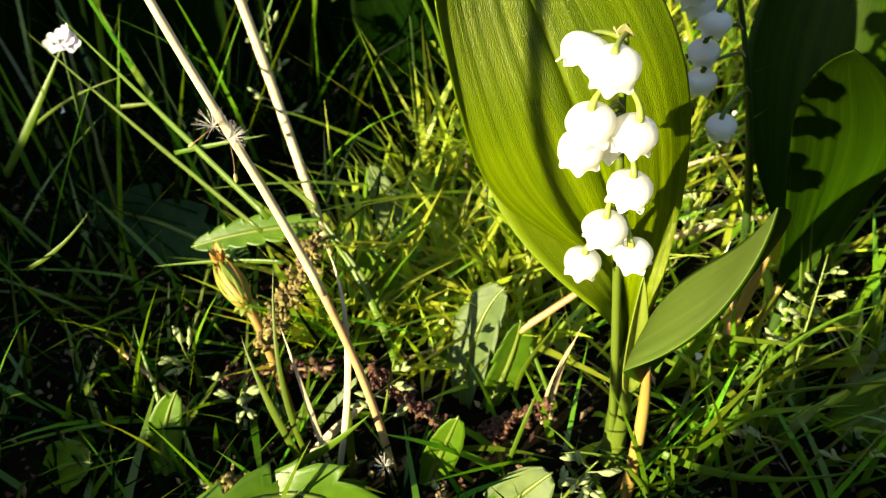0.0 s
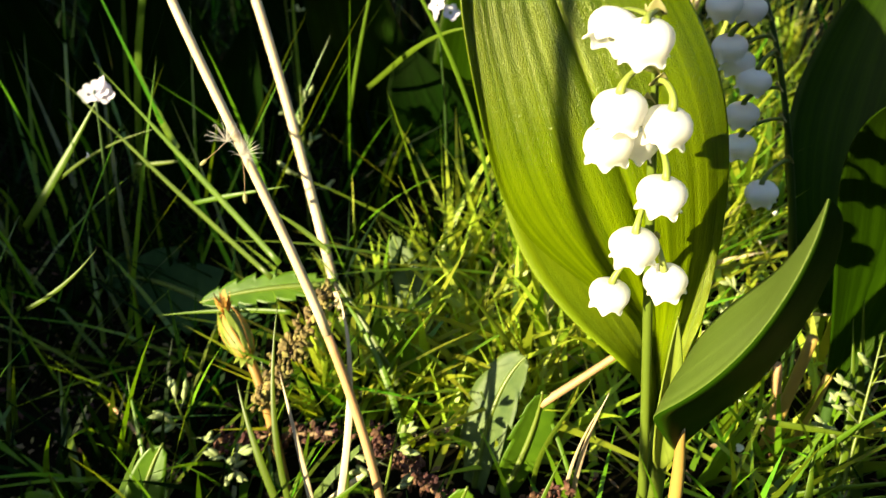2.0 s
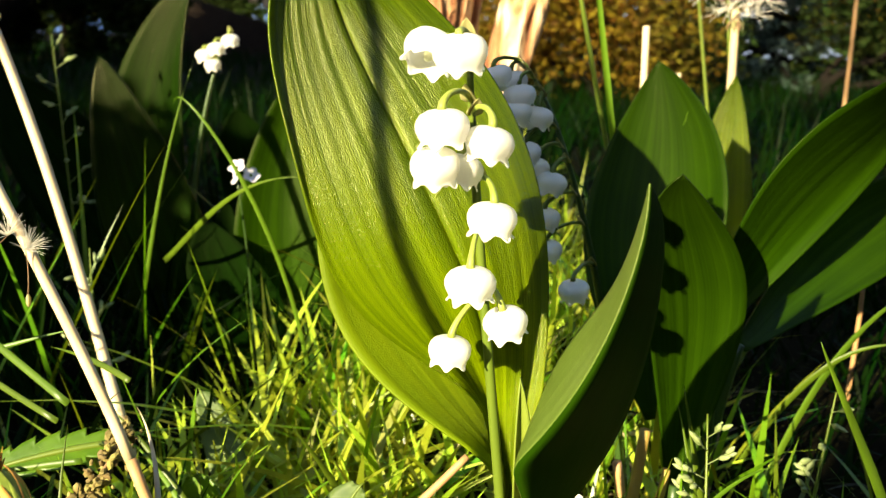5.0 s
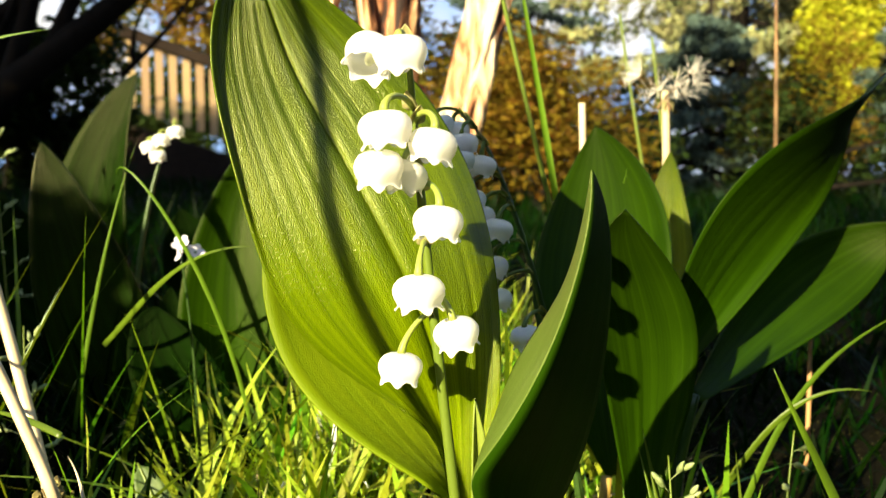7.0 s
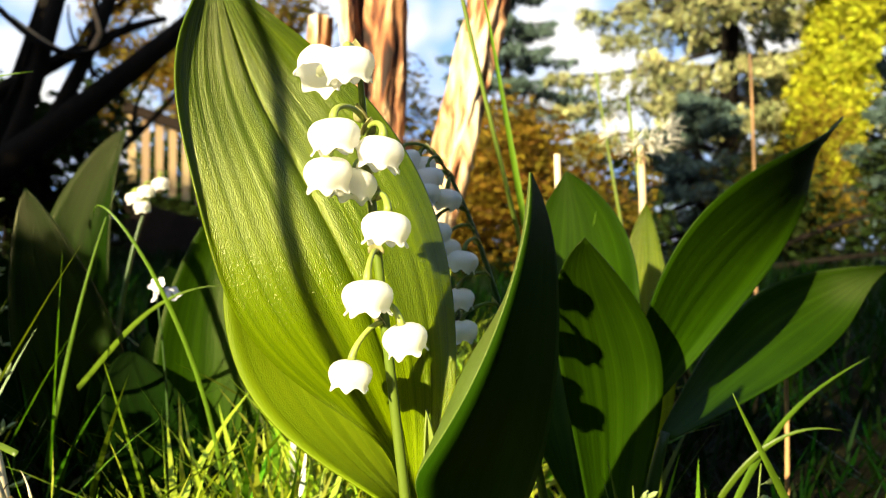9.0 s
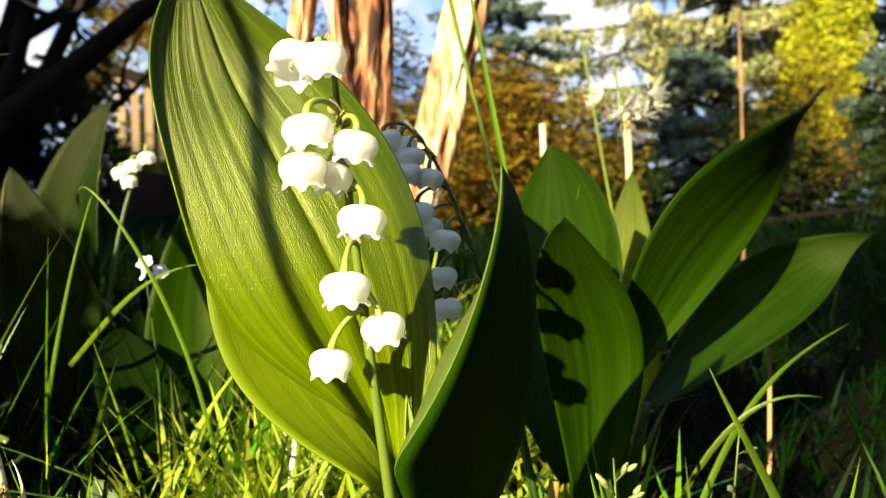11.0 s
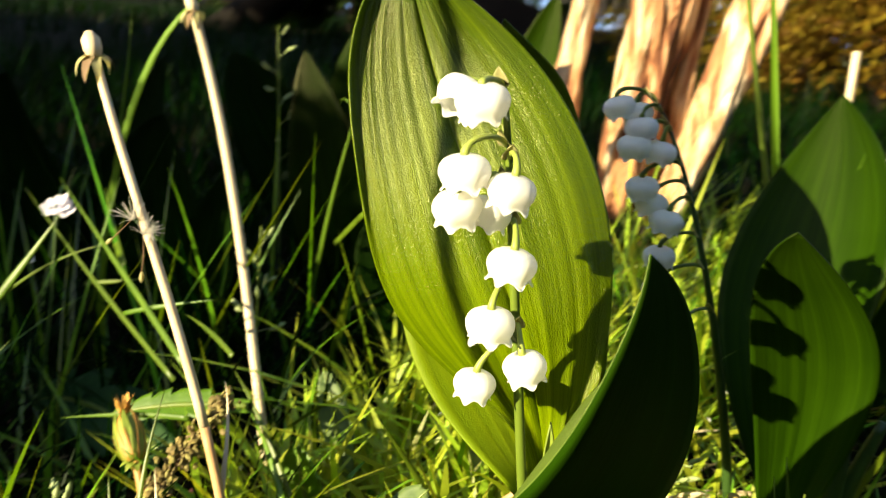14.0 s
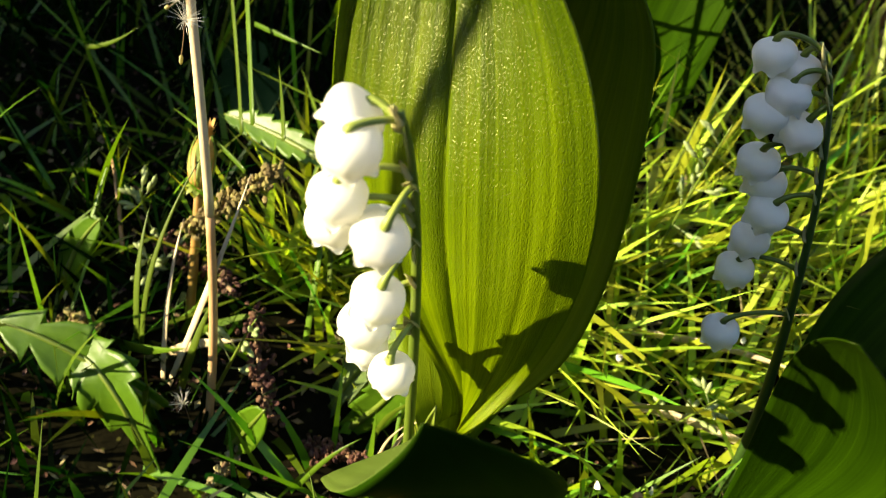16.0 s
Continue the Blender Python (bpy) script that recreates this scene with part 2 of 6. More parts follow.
# the same grass lightened, so its colour carries the full sun
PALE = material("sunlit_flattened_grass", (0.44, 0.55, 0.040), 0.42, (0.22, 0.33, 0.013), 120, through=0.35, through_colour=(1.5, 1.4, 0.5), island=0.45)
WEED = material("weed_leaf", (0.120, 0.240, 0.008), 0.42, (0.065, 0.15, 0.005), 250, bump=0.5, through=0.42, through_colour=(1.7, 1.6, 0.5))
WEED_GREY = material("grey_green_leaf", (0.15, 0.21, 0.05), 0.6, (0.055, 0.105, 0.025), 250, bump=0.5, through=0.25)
# weed leaf colour with the shade already in it
WEED_SHADED = material("shaded_weed_leaf", (0.028, 0.070, 0.020), 0.6, (0.014, 0.040, 0.011), 250, bump=0.4, through=0.2, spec=0.1)
YELLOW = material("yellow_green_calyx", (0.27, 0.32, 0.035), 0.5, (0.15, 0.21, 0.02), 400, (1, 1, 0.2), bump=0.3, through=0.2)
ORANGE = material("withered_petal", (0.496, 0.272, 0.04), 0.65, (0.336, 0.16, 0.024), 500, bump=0.4)
BLUE = material("blue_petal", (0.28, 0.40, 0.78), 0.5, (0.20, 0.30, 0.66), 500, through=0.3, through_colour=(1, 1, 1))
LILAC = material("pale_lilac_petal", (0.84, 0.83, 0.88), 0.5, (0.74, 0.68, 0.82), 400, through=0.3, through_colour=(1, 1, 1))
SOIL = material("dark_soil", (0.010, 0.009, 0.004), 0.95, (0.004, 0.004, 0.002), 400, bump=1.0, speckle=((0.08, 0.08, 0.02), 300, 0.2), spec=0.02)
BARK = bark_material("red_brown_bark")
# bark blackened so the bare tree reads as a shaded silhouette
BARK_DARK = material("shaded_bark", (0.013, 0.010, 0.008), 0.95, (0.006, 0.005, 0.004), 40, (1, 1, 0.2), bump=1.0, spec=0.08)
PICKET = material("weathered_wood", (0.42, 0.30, 0.16), 0.8, (0.24, 0.155, 0.075), 25, (1, 1, 0.1), bump=0.6, piece=0.15)
RAIL = material("dark_wood", (0.025, 0.0175, 0.0125), 0.85, (0.015, 0.01, 0.0075), 25, bump=0.6, spec=0.08)
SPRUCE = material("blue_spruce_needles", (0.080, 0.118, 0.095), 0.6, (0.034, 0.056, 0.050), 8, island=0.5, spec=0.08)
# grey-green needles lightened: sunlight on the boughs put into their colour
SPRUCE_SUN = material("sunlit_grey_green_needles", (0.32, 0.31, 0.13), 0.6, (0.12, 0.14, 0.06), 8, island=0.5, spec=0.08)
THUJA = material("yellow_green_scales", (0.47, 0.47, 0.02), 0.6, (0.24, 0.264, 0.016), 8, through=0.25, island=0.4, spec=0.08)
AUTUMN = material("ochre_leaf", (0.20, 0.115, 0.010), 0.6, (0.045, 0.05, 0.006), 20, through=0.3, island=0.5, spec=0.08)
WOODS = material("dark_foliage", (0.022, 0.036, 0.008), 0.7, (0.011, 0.019, 0.004), 4, through=0.2, island=0.5, spec=0.03)


# ---------------------------------------------------------------- mesh helpers
def finish(name, bm, mat, smooth=True):
    me = bpy.data.meshes.new(name)
    bm.normal_update()
    bm.to_mesh(me)
    bm.free()
    me.materials.append(mat)
    if smooth:
        me.shade_smooth()
    return new(name, me)


def part(name, bm, mat, parent, label="", smooth=True):
    ob = finish(name, bm, mat, smooth)
    ob.parent = parent
    return tagged(ob, label=label)


def thing(name, place, label, category, group="", kind=""):
    ob = new(name)
    ob.empty_display_size = 0.01
    ob.location = place
    bpy.context.view_layer.update()
    return tagged(ob, label=label, category=category, group=group, kind=kind)


def wpart(name, bm, mat, parent, label="", smooth=True):
    ob = finish(name, bm, mat, smooth)
    ob.parent = parent
    ob.matrix_parent_inverse = parent.matrix_world.inverted()
    return tagged(ob, label=label)


def bezier(ctrl, k):
    """k points on the Bezier curve with these handles."""
    c = np.array([tuple(q) for q in ctrl], float)
    n = len(c) - 1
    u = np.linspace(0, 1, k)[:, None]
    return sum(math.comb(n, i) * u ** i * (1 - u) ** (n - i) * c[i] for i in range(n + 1))


def even(p, k):
    """k points at even steps along a polyline."""
    p = np.array(p, float)
    s = np.concatenate([[0], np.cumsum(np.linalg.norm(np.diff(p, axis=0), axis=1))])
    t = np.linspace(0, s[-1], k)
    return np.stack([np.interp(t, s, p[:, i]) for i in range(3)], 1)


def rounded(p, passes=2):
    p = np.array(p, float)
    for _ in range(passes):
        q = p.copy()
        q[1:-1] = 0.25 * p[:-2] + 0.5 * p[1:-1] + 0.25 * p[2:]
        p = q
    return p


def tube(points, radii, sides=10, bm=None, cap=True):
    """A round, tapering tube along a polyline."""
    bm = bm or bmesh.new()
    p = [Vector(q) for q in points]
    r = np.interp(np.linspace(0, 1, len(p)), np.linspace(0, 1, len(radii)), radii)
    side = None
    rings = []
    for i, q in enumerate(p):
        d = (p[min(i + 1, len(p) - 1)] - p[max(i - 1, 0)]).normalized()
        if side is None:
            side = d.orthogonal().normalized()
        side = (side - d * side.dot(d)).normalized()
        up = d.cross(side)
        rings.append([bm.verts.new(q + (side * math.cos(a) + up * math.sin(a)) * float(r[i])) for a in np.linspace(0, 2 * math.pi, sides, endpoint=False)])
    for a, b in zip(rings, rings[1:]):
        for j in range(sides):
            bm.faces.new((a[j], a[(j + 1) % sides], b[(j + 1) % sides], b[j]))
    if cap:
        bm.faces.new(rings[0][::-1])
        bm.faces.new(rings[-1])
    return bm


def blade_sheet(left, mid, right, across=14, ripple=0.0, waves=9, bm=None, fold=0.0, groove=0.0, curl=0.0):
    """A leaf blade between two edges through its midrib, with lengthwise coordinates."""
    bm = bm or bmesh.new()
    uv = bm.loops.layers.uv.verify()
    n = len(left)
    grid = []
    for i in range(n):
        l, m, r = (Vector([float(c) for c in e[i]]) for e in (left, mid, right))
        w = (r - l).length
        nrm = (r - l).cross(Vector(mid[min(i + 1, n - 1)]) - Vector(mid[max(i - 1, 0)]))
        nrm = nrm.normalized() if nrm.length > 1e-12 else Vector((0, -1, 0))
        row = []
        for j in range(across + 1):
            s = -1 + 2 * j / across
            q = 0.5 * s * (s - 1) * l + (1 - s * s) * m + 0.5 * s * (s + 1) * r
            q = q.lerp(m.lerp(r if s > 0 else l, (s * s + 0.01) ** 0.5 if abs(s) < 1 else 1.0), fold)
            h = ripple * min(1.0, w / 0.02) * (math.sin(s * waves * 3.1) + 0.6 * math.sin(s * waves * 5.3 + 1)) * (1 - s ** 4)
            h -= ripple * 3 * math.exp(-(s / 0.05) ** 2) * min(1.0, w / 0.02)
            h -= groove * math.exp(-(s / 0.028) ** 2) * min(1.0, w / 0.02)
            h += curl * max(0.0, (-s - 0.93) / 0.07) ** 1.6 * max(0.0, math.sin(math.pi * max(0.0, i / (n - 1) - 0.45) / 0.55))
            row.append(bm.verts.new(q + nrm * h))
        grid.append(row)
    for i in range(n - 1):
        for j in range(across):
            f = bm.faces.new((grid[i][j], grid[i][j + 1], grid[i + 1][j + 1], grid[i + 1][j]))
            for loop, (a, b) in zip(f.loops, ((i, j), (i, j + 1), (i + 1, j + 1), (i + 1, j))):
                loop[uv].uv = (b / across, a / (n - 1))
    return bm


def thicken(ob, t):
    m = ob.modifiers.new("thickness", "SOLIDIFY")
    m.thickness, m.offset = t, 0.0
    return ob


def edge(base, handles, tip, k=44):
    """A leaf edge: from the base over a curve to the tip, rounded where they meet."""
    p = np.vstack([[base], bezier(handles, 24), [tip]])
    return even(rounded(even(p, 60), 6), k)


def simple_leaf(base, tip, width, bend=(0, 0, 0), face=(0, -1, 0), cup=0.2, k=24, across=8, widest=0.5, ripple=0.0001):
    """A lance-shaped leaf from base to tip, bowed by bend, its face towards 'face', cupped."""
    b, t = Vector(base), Vector(tip)
    mid = bezier([b, b.lerp(t, 0.35) + Vector(bend), b.lerp(t, 0.7) + Vector(bend), t], k)
    L, R = [], []
    for i, q in enumerate(mid):
        u = i / (k - 1)
        d = Vector(mid[min(i + 1, k - 1)] - mid[max(i - 1, 0)]).normalized()
        side = d.cross(Vector(face)).normalized()
        nrm = side.cross(d)
        e = 2 * widest
        w = width / 2 * (math.sin(math.pi * u ** (0.5 / (0.5 * e + 0.25))) ** 0.8 if 0 < u < 1 else 0) + 0.0006 * (1 - u)
        L.append(Vector(q) - side * w + nrm * cup * w)
        R.append(Vector(q) + side * w + nrm * cup * w)
    return blade_sheet(L, mid, R, across, ripple)


def grass_strip(points, width, fold=0.25, bm=None, taper=0.6):
    """One flat grass blade along a polyline, folded along its middle."""
    bm = bm or bmesh.new()
    p = [Vector(q) for q in points]
    n = len(p)
    rows = []
    for i, q in enumerate(p):
        d = (p[min(i + 1, n - 1)] - p[max(i - 1, 0)]).normalized()
        side = d.cross(Vector((0.25, -0.9, 0.35))).normalized()
        nrm = side.cross(d)
        u = i / (n - 1)
        w = width / 2 * min(1.0, (1 - u) / taper + 0.03)
        rows.append([bm.verts.new(q - side * w + nrm * fold * w), bm.verts.new(q), bm.verts.new(q + side * w + nrm * fold * w)])
    for a, b in zip(rows, rows[1:]):
        for j in (0, 1):
            bm.faces.new((a[j], a[j + 1], b[j + 1], b[j]))
    return bm


# ---------------------------------------------------------------- ground and sward
def ground_height(x, y):
    return 0.006 * noise.noise((x * 9, y * 9, 0.3)) + 0.02 * noise.noise((x * 1.1, y * 1.1, 4.0)) * min(1.0, max(0.0, y - 0.5))


def build_ground():
    bm = bmesh.new()
    xs = sorted({round(v, 4) for v in [*np.arange(-0.5, 0.61, 0.02), *np.arange(-4, 4.01, 0.25), -600, -120, -30, -10, 10, 30, 120, 600]})
    ys = sorted({round(v, 4) for v in [*np.arange(-0.1, 1.21, 0.02), *np.arange(-3, 9.01, 0.25), -600, -120, -30, -10, 14, 30, 120, 600]})
    grid = [[bm.verts.new((x, y, ground_height(x, y))) for x in xs] for y in ys]
    for a, b in zip(grid, grid[1:]):
        for j in range(len(xs) - 1):
            bm.faces.new((a[j], a[j + 1], b[j + 1], b[j]))
    return tagged(finish("ground", bm, SOIL), "dark garden soil under long grass", "ground", kind="structure")


build_ground()


def sward(name, label, mat, count, area, length, width, lean, seed, keep=None, segs=5):
    """Many loose grass blades in one mesh."""
    g = np.random.default_rng(seed)
    x0, x1, y0, y1 = area
    verts, faces = [], []
    for _ in range(count):
        x, y = g.uniform(x0, x1), g.uniform(y0, y1)
        h = g.uniform(*length) * g.uniform(0.7, 1.0)
        if keep is not None:
            h *= keep(x, y)
            if h < 0.008:
                continue
        a = g.uniform(0, 2 * math.pi)
        ln = g.uniform(*lean)
        w = g.uniform(*width)
        turn = a + math.pi / 2 + g.normal(0, 0.6)
        sx, sy = math.cos(turn) * w / 2, math.sin(turn) * w / 2
        k0 = len(verts)
        z0 = ground_height(x, y) - 0.002
        curl = g.uniform(0.0, 0.75)
        for i in range(segs + 1):
            u = i / segs
            r = h * ln * (u * (0.85 - 0.5 * curl) + curl * u * u * 0.65)
            z = h * (u - 0.45 * ln * curl * u * u) * math.sqrt(max(0.15, 1 - 0.5 * ln * ln * 0.6))
            t = 1 - u ** 2.2
            px, py = x + math.cos(a) * r, y + math.sin(a) * r
            if i == segs:
                verts.append((px, py, z0 + z))
            else:
                verts += [(px - sx * t, py - sy * t, z0 + z), (px + sx * t, py + sy * t, z0 + z)]
        for i in range(segs - 1):
            a0 = k0 + 2 * i
            faces.append((a0, a0 + 1, a0 + 3, a0 + 2))
        a0 = k0 + 2 * (segs - 1)
        faces.append((a0, a0 + 1, a0 + 2))
    me = bpy.data.meshes.new(name)
    me.from_pydata(verts, [], faces)
    me.materials.append(mat)
    me.shade_smooth()
    return tagged(new(name, me), label, "grass", kind="stuff")


def near_room(x, y):
    """Short grass before and under the flower, longer away from it."""
    d = math.hypot((x - 0.03) / 1.3, y - 0.15)
    h = min(1.0, 0.35 + d * 5.5)
    if y < 0.155:
        h *= max(0.25, min(1.0, (y - 0.09) / 0.055)) * 0.75
    if -0.02 < x < 0.06 and y < 0.2:
        h *= 0.75
    if x > 0.03 and 0.17 < y < 0.3:
        h *= 0.8
    return h


def sunny_room(x, y):
    """The lit grass, sun put into its colour, keeps to the gap between the lilies and ends where their leaves spread.
    """
    if (x > 0.115 and y > 0.205) or x < -0.043:
        return 0.0
    if y > 0.22 and x < -0.026 - 0.02 * noise.noise((x * 60, y * 60, 5.0)):
        return 0.0
    if x < -0.006 and y > 0.27 and noise.noise((x * 310, y * 310, 5.0)) > -0.2:
        return 0.0
    if y < 0.178 and (x < 0.03 or x > 0.05) and noise.noise((x * 310, y * 310, 2.0)) > -0.22:
        return 0.0
    return near_room(x, y)


sward("grass", "fresh green lawn grass, long and tangled", GRASS, 900, (-0.06, 0.30, 0.11, 0.42), (0.035, 0.09), (0.0013, 0.0034), (0.15, 1.05), 3, sunny_room)
sward("grass", "deep green shaded grass, long and tangled", GRASS_SHADED, 2600, (-0.36, -0.02, 0.09, 0.5), (0.03, 0.085), (0.0010, 0.0024), (0.2, 1.2), 4, near_room)
sward("grass", "low trampled grass between the lilies", GRASS, 260, (-0.05, 0.16, 0.13, 0.44), (0.03, 0.07), (0.0011, 0.0026), (0.9, 1.7), 5, sunny_room)
sward("grass", "short grass at the foot of the flower", GRASS, 300, (-0.20, 0.12, 0.07, 0.165), (0.015, 0.042), (0.0011, 0.0026), (0.5, 1.5), 16)
sward("dry_grass", "dry straw-coloured grass among the green", HAY, 420, (-0.06, 0.14, 0.14, 0.6), (0.02, 0.06), (0.0006, 0.0014), (0.8, 1.8), 6, sunny_room)
sward("grass", "flattened pale grass in full sun", PALE, 1150, (-0.05, 0.18, 0.16, 0.64), (0.035, 0.08), (0.0014, 0.0034), (0.3, 1.3), 15, sunny_room)
sward("grass", "long bright blades lying crosswise in the sun", PALE, 400, (-0.05, 0.075, 0.19, 0.56), (0.05, 0.11), (0.0016, 0.0032), (0.5, 1.6), 25, sunny_room, segs=7)
sward("grass", "short dark grass in the shade before the flower", GRASS_SHADED, 1500, (-0.30, 0.16, -0.02, 0.15), (0.012, 0.035), (0.0010, 0.0022), (0.4, 1.5), 27)
sward("grass", "tangled grass in the gap between the lilies, coloured as sunlit", PALE, 640, (-0.055, 0.025, 0.18, 0.29), (0.04, 0.075), (0.0016, 0.0036), (0.3, 1.3), 28, sunny_room)
sward("grass", "low grass under the spreading leaves, darkened as shaded", GRASS_SHADED, 1500, (0.10, 0.40, 0.16, 0.5), (0.015, 0.04), (0.0010, 0.0024), (0.3, 1.4), 26)
sward("grass", "green blades in the half shade beside the stalks", GRASS, 110, (-0.19, -0.03, 0.11, 0.20), (0.025, 0.06), (0.0010, 0.0022), (0.3, 1.3), 31)
sward("grass", "green blades standing beside the leaf shoot", GRASS, 170, (0.055, 0.16, 0.145, 0.22), (0.025, 0.055), (0.0012, 0.0028), (0.2, 1.1), 32)
sward("grass", "long thin blades standing in beams of sun", GRASS, 16, (-0.17, -0.06, 0.17, 0.215), (0.07, 0.13), (0.0011, 0.0020), (0.3, 1.1), 29, segs=8)
sward("grass", "long blades before the shaded lily leaves", GRASS, 48, (-0.18, -0.06, 0.21, 0.31), (0.07, 0.13), (0.0012, 0.0022), (0.2, 0.9), 33, segs=7)
sward("grass", "meadow grass behind the lilies", GRASS_SHADED, 12000, (-1.1, 1.3, 0.4, 1.8), (0.05, 0.11), (0.0015, 0.0035), (0.2, 1.2), 7, segs=4)
sward("grass", "lawn round the bed of lilies", GRASS_SHADED, 16000, (-2.2, 2.2, -2.4, -0.15), (0.03, 0.07), (0.004, 0.008), (0.3, 1.3), 30, segs=3)
sward("grass", "distant lawn under the conifers", GRASS_SHADED, 14000, (-4.0, 5.0, 1.6, 6.5), (0.05, 0.12), (0.004, 0.009), (0.2, 1.2), 8, segs=3)


def litter(count, area, size, mat, seed, label):
    """Crumbs of dead leaf and stem on the soil, in one mesh."""
    g = np.random.default_rng(seed)
    verts, faces = [], []
    for _ in range(count):
        x, y = g.uniform(area[0], area[1]), g.uniform(area[2], area[3])
        l, w, a = g.uniform(0.5, 1.3) * size, g.uniform(0.2, 0.6) * size, g.uniform(0, 2 * math.pi)
        d, e = Vector((math.cos(a), math.sin(a), g.normal(0, 0.35))) * l, Vector((-math.sin(a), math.cos(a), g.normal(0, 0.5))) * w
        c, k = Vector((x, y, ground_height(x, y) + g.uniform(0.0005, 0.004))), len(verts)
        verts += [tuple(c - d), tuple(c - e + Vector((0, 0, 0.3 * w))), tuple(c + d), tuple(c + e + Vector((0, 0, 0.3 * w)))]
        faces += [(k, k + 1, k + 2), (k, k + 2, k + 3)]
    me = bpy.data.meshes.new("litter")
    me.from_pydata(verts, [], faces)
    me.materials.append(mat)
    return tagged(new("litter", me), label, "litter", kind="stuff")


litter(1300, (-0.20, 0.16, 0.06, 0.24), 0.0013, RUST, 41, "red-brown crumbs of dead leaves on the soil")
litter(700, (-0.20, 0.16, 0.06, 0.24), 0.0015, DRY, 42, "brown crumbs of dead stems on the soil")
litter(90, (-0.12, 0.14, 0.10, 0.22), 0.0015, HAY, 43, "pale bleached flakes of dead grass")


# ---------------------------------------------------------------- lily of the valley
def bell_mesh(open_=1.0, r=0.0037, h=0.0055, seed=0):
    """A hanging bell with six recurved lobes and a wall that has thickness; its crown is at the origin."""
    g = np.random.default_rng(seed)
    bm = bmesh.new()
    n = 48
    prof = [(0.00, 0.10), (0.012, 0.34), (0.05, 0.60), (0.13, 0.82), (0.25, 0.96), (0.38, 1.02), (0.52, 1.01), (0.66, 0.93), (0.77, 0.85)]
    wob = g.uniform(-0.03, 0.03, 3)
    rings = []
    for d, k in prof:
        ring = []
        for j in range(n):
            a = 2 * math.pi * j / n
            lobe = 0.5 + 0.5 * math.cos(6 * a)
            rr = r * k * (1 + 0.075 * (lobe - 0.6) * d * 1.3 + wob[0] * math.cos(a) + wob[1] * math.sin(2 * a))
            ring.append(bm.verts.new((rr * math.cos(a), rr * math.sin(a), -h * d)))
        rings.append(ring)
    for s, (dz, dr) in enumerate(((0.09, 0.0), (0.16, 0.03), (0.21, 0.10), (0.215, 0.18), (0.17, 0.215))):
        ring = []
        for j in range(n):
            a = 2 * math.pi * j / n
            lobe = max(0.0, 0.5 + 0.5 * math.cos(6 * a)) ** 0.75
            z = -h * (0.77 + dz * (0.12 + 0.88 * lobe))
            rr = r * (0.85 + 0.05 * (lobe - 0.6) + open_ * dr * (0.1 + 0.9 * lobe))
            aa = a
            if s >= 2:
                c = round(a / (math.pi / 3)) * math.pi / 3
                aa = c + (a - c) * (0.85 if s == 2 else 0.7)
            ring.append(bm.verts.new((rr * math.cos(aa), rr * math.sin(aa), z)))
        rings.append(ring)
    for a, b in zip(rings, rings[1:]):
        for j in range(n):
            bm.faces.new((a[j], b[j], b[(j + 1) % n], a[(j + 1) % n]))
    bm.faces.new(rings[0])
    me = bpy.data.meshes.new("bell")
    bm.normal_update()
    bm.to_mesh(me)
    bm.free()
    me.materials.append(PETAL)
    me.shade_smooth()
    return me


BELLS = [bell_mesh(o, seed=i) for i, o in enumerate((0.35, 0.5, 0.7))]


def ball_mesh(name, radius, mat):
    bm = bmesh.new()
    bmesh.ops.create_uvsphere(bm, u_segments=10, v_segments=8, radius=radius)
    bmesh.ops.scale(bm, verts=bm.verts, vec=(1, 1, 1.5))
    me = bpy.data.meshes.new(name)
    bm.to_mesh(me)
    bm.free()
    me.materials.append(mat)
    me.shade_smooth()
    return me


PISTIL = ball_mesh("pistil", 0.0008, PISTIL_TONE)


def add_bell(plant, crown, tilt, size, kind, joint, mat=PEDICEL, lift=0.0028, bud=False):
    """A bell hung by a bent pedicel from a joint on the stem, with its bract there."""
    c, j = Vector(crown), Vector(joint)
    bell = new("bell", BELLS[kind])
    bell.parent = plant
    bell.matrix_parent_inverse = plant.matrix_world.inverted()
    bell.matrix_basis = Matrix.LocRotScale(c, Euler([radians(a) for a in tilt]), (size, size, size))
    up = Matrix.LocRotScale((0, 0, 0), Euler([radians(a) for a in tilt]), None) @ Vector((0, 0, 1))
    path = bezier([j, j.lerp(c, 0.25) + Vector((0, 0, lift)), c + up * lift * 0.9, c - up * 0.0002], 12)
    wpart("pedicel", tube(path, (0.0005, 0.00042, 0.00045, 0.0007), 8), mat, plant)
    d = (c - j)
    d.z = 0
    d = d.normalized() if d.length > 1e-6 else Vector((0, -1, 0))
    b = simple_leaf(j, j + d * 0.0022 + Vector((0, 0, 0.0026)), 0.0018, face=tuple(d), cup=0.4, k=6, across=4, ripple=0)
    thicken(wpart("bract", b, BRACT, plant), 0.00012)
    core = new("pistil", PISTIL)
    core.parent, core.location = bell, (0, 0, -0.003)
    return bell


STEM1 = bezier([(0.0466, 0.1622, -0.0065), (0.0434, 0.1604, 0.0408), (0.0367, 0.1556, 0.0794), (0.0338, 0.1560, 0.1088), (0.0322, 0.1476, 0.1285)], 40)


def on(path, z):
    p = np.array(path)
    return Vector([np.interp(z, p[:, 2], p[:, i]) for i in range(3)])


LILY_BASE = (0.046, 0.162, 0.0)
lily = thing("lily_of_the_valley", LILY_BASE, "lily of the valley with white bells before one broad sunlit leaf", "flower", "lilies of the valley")
wpart("stem", tube(STEM1, (0.00100, 0.00096, 0.00085, 0.0007, 0.0004), 10), STEM, lily, "slender upright green flower stem")

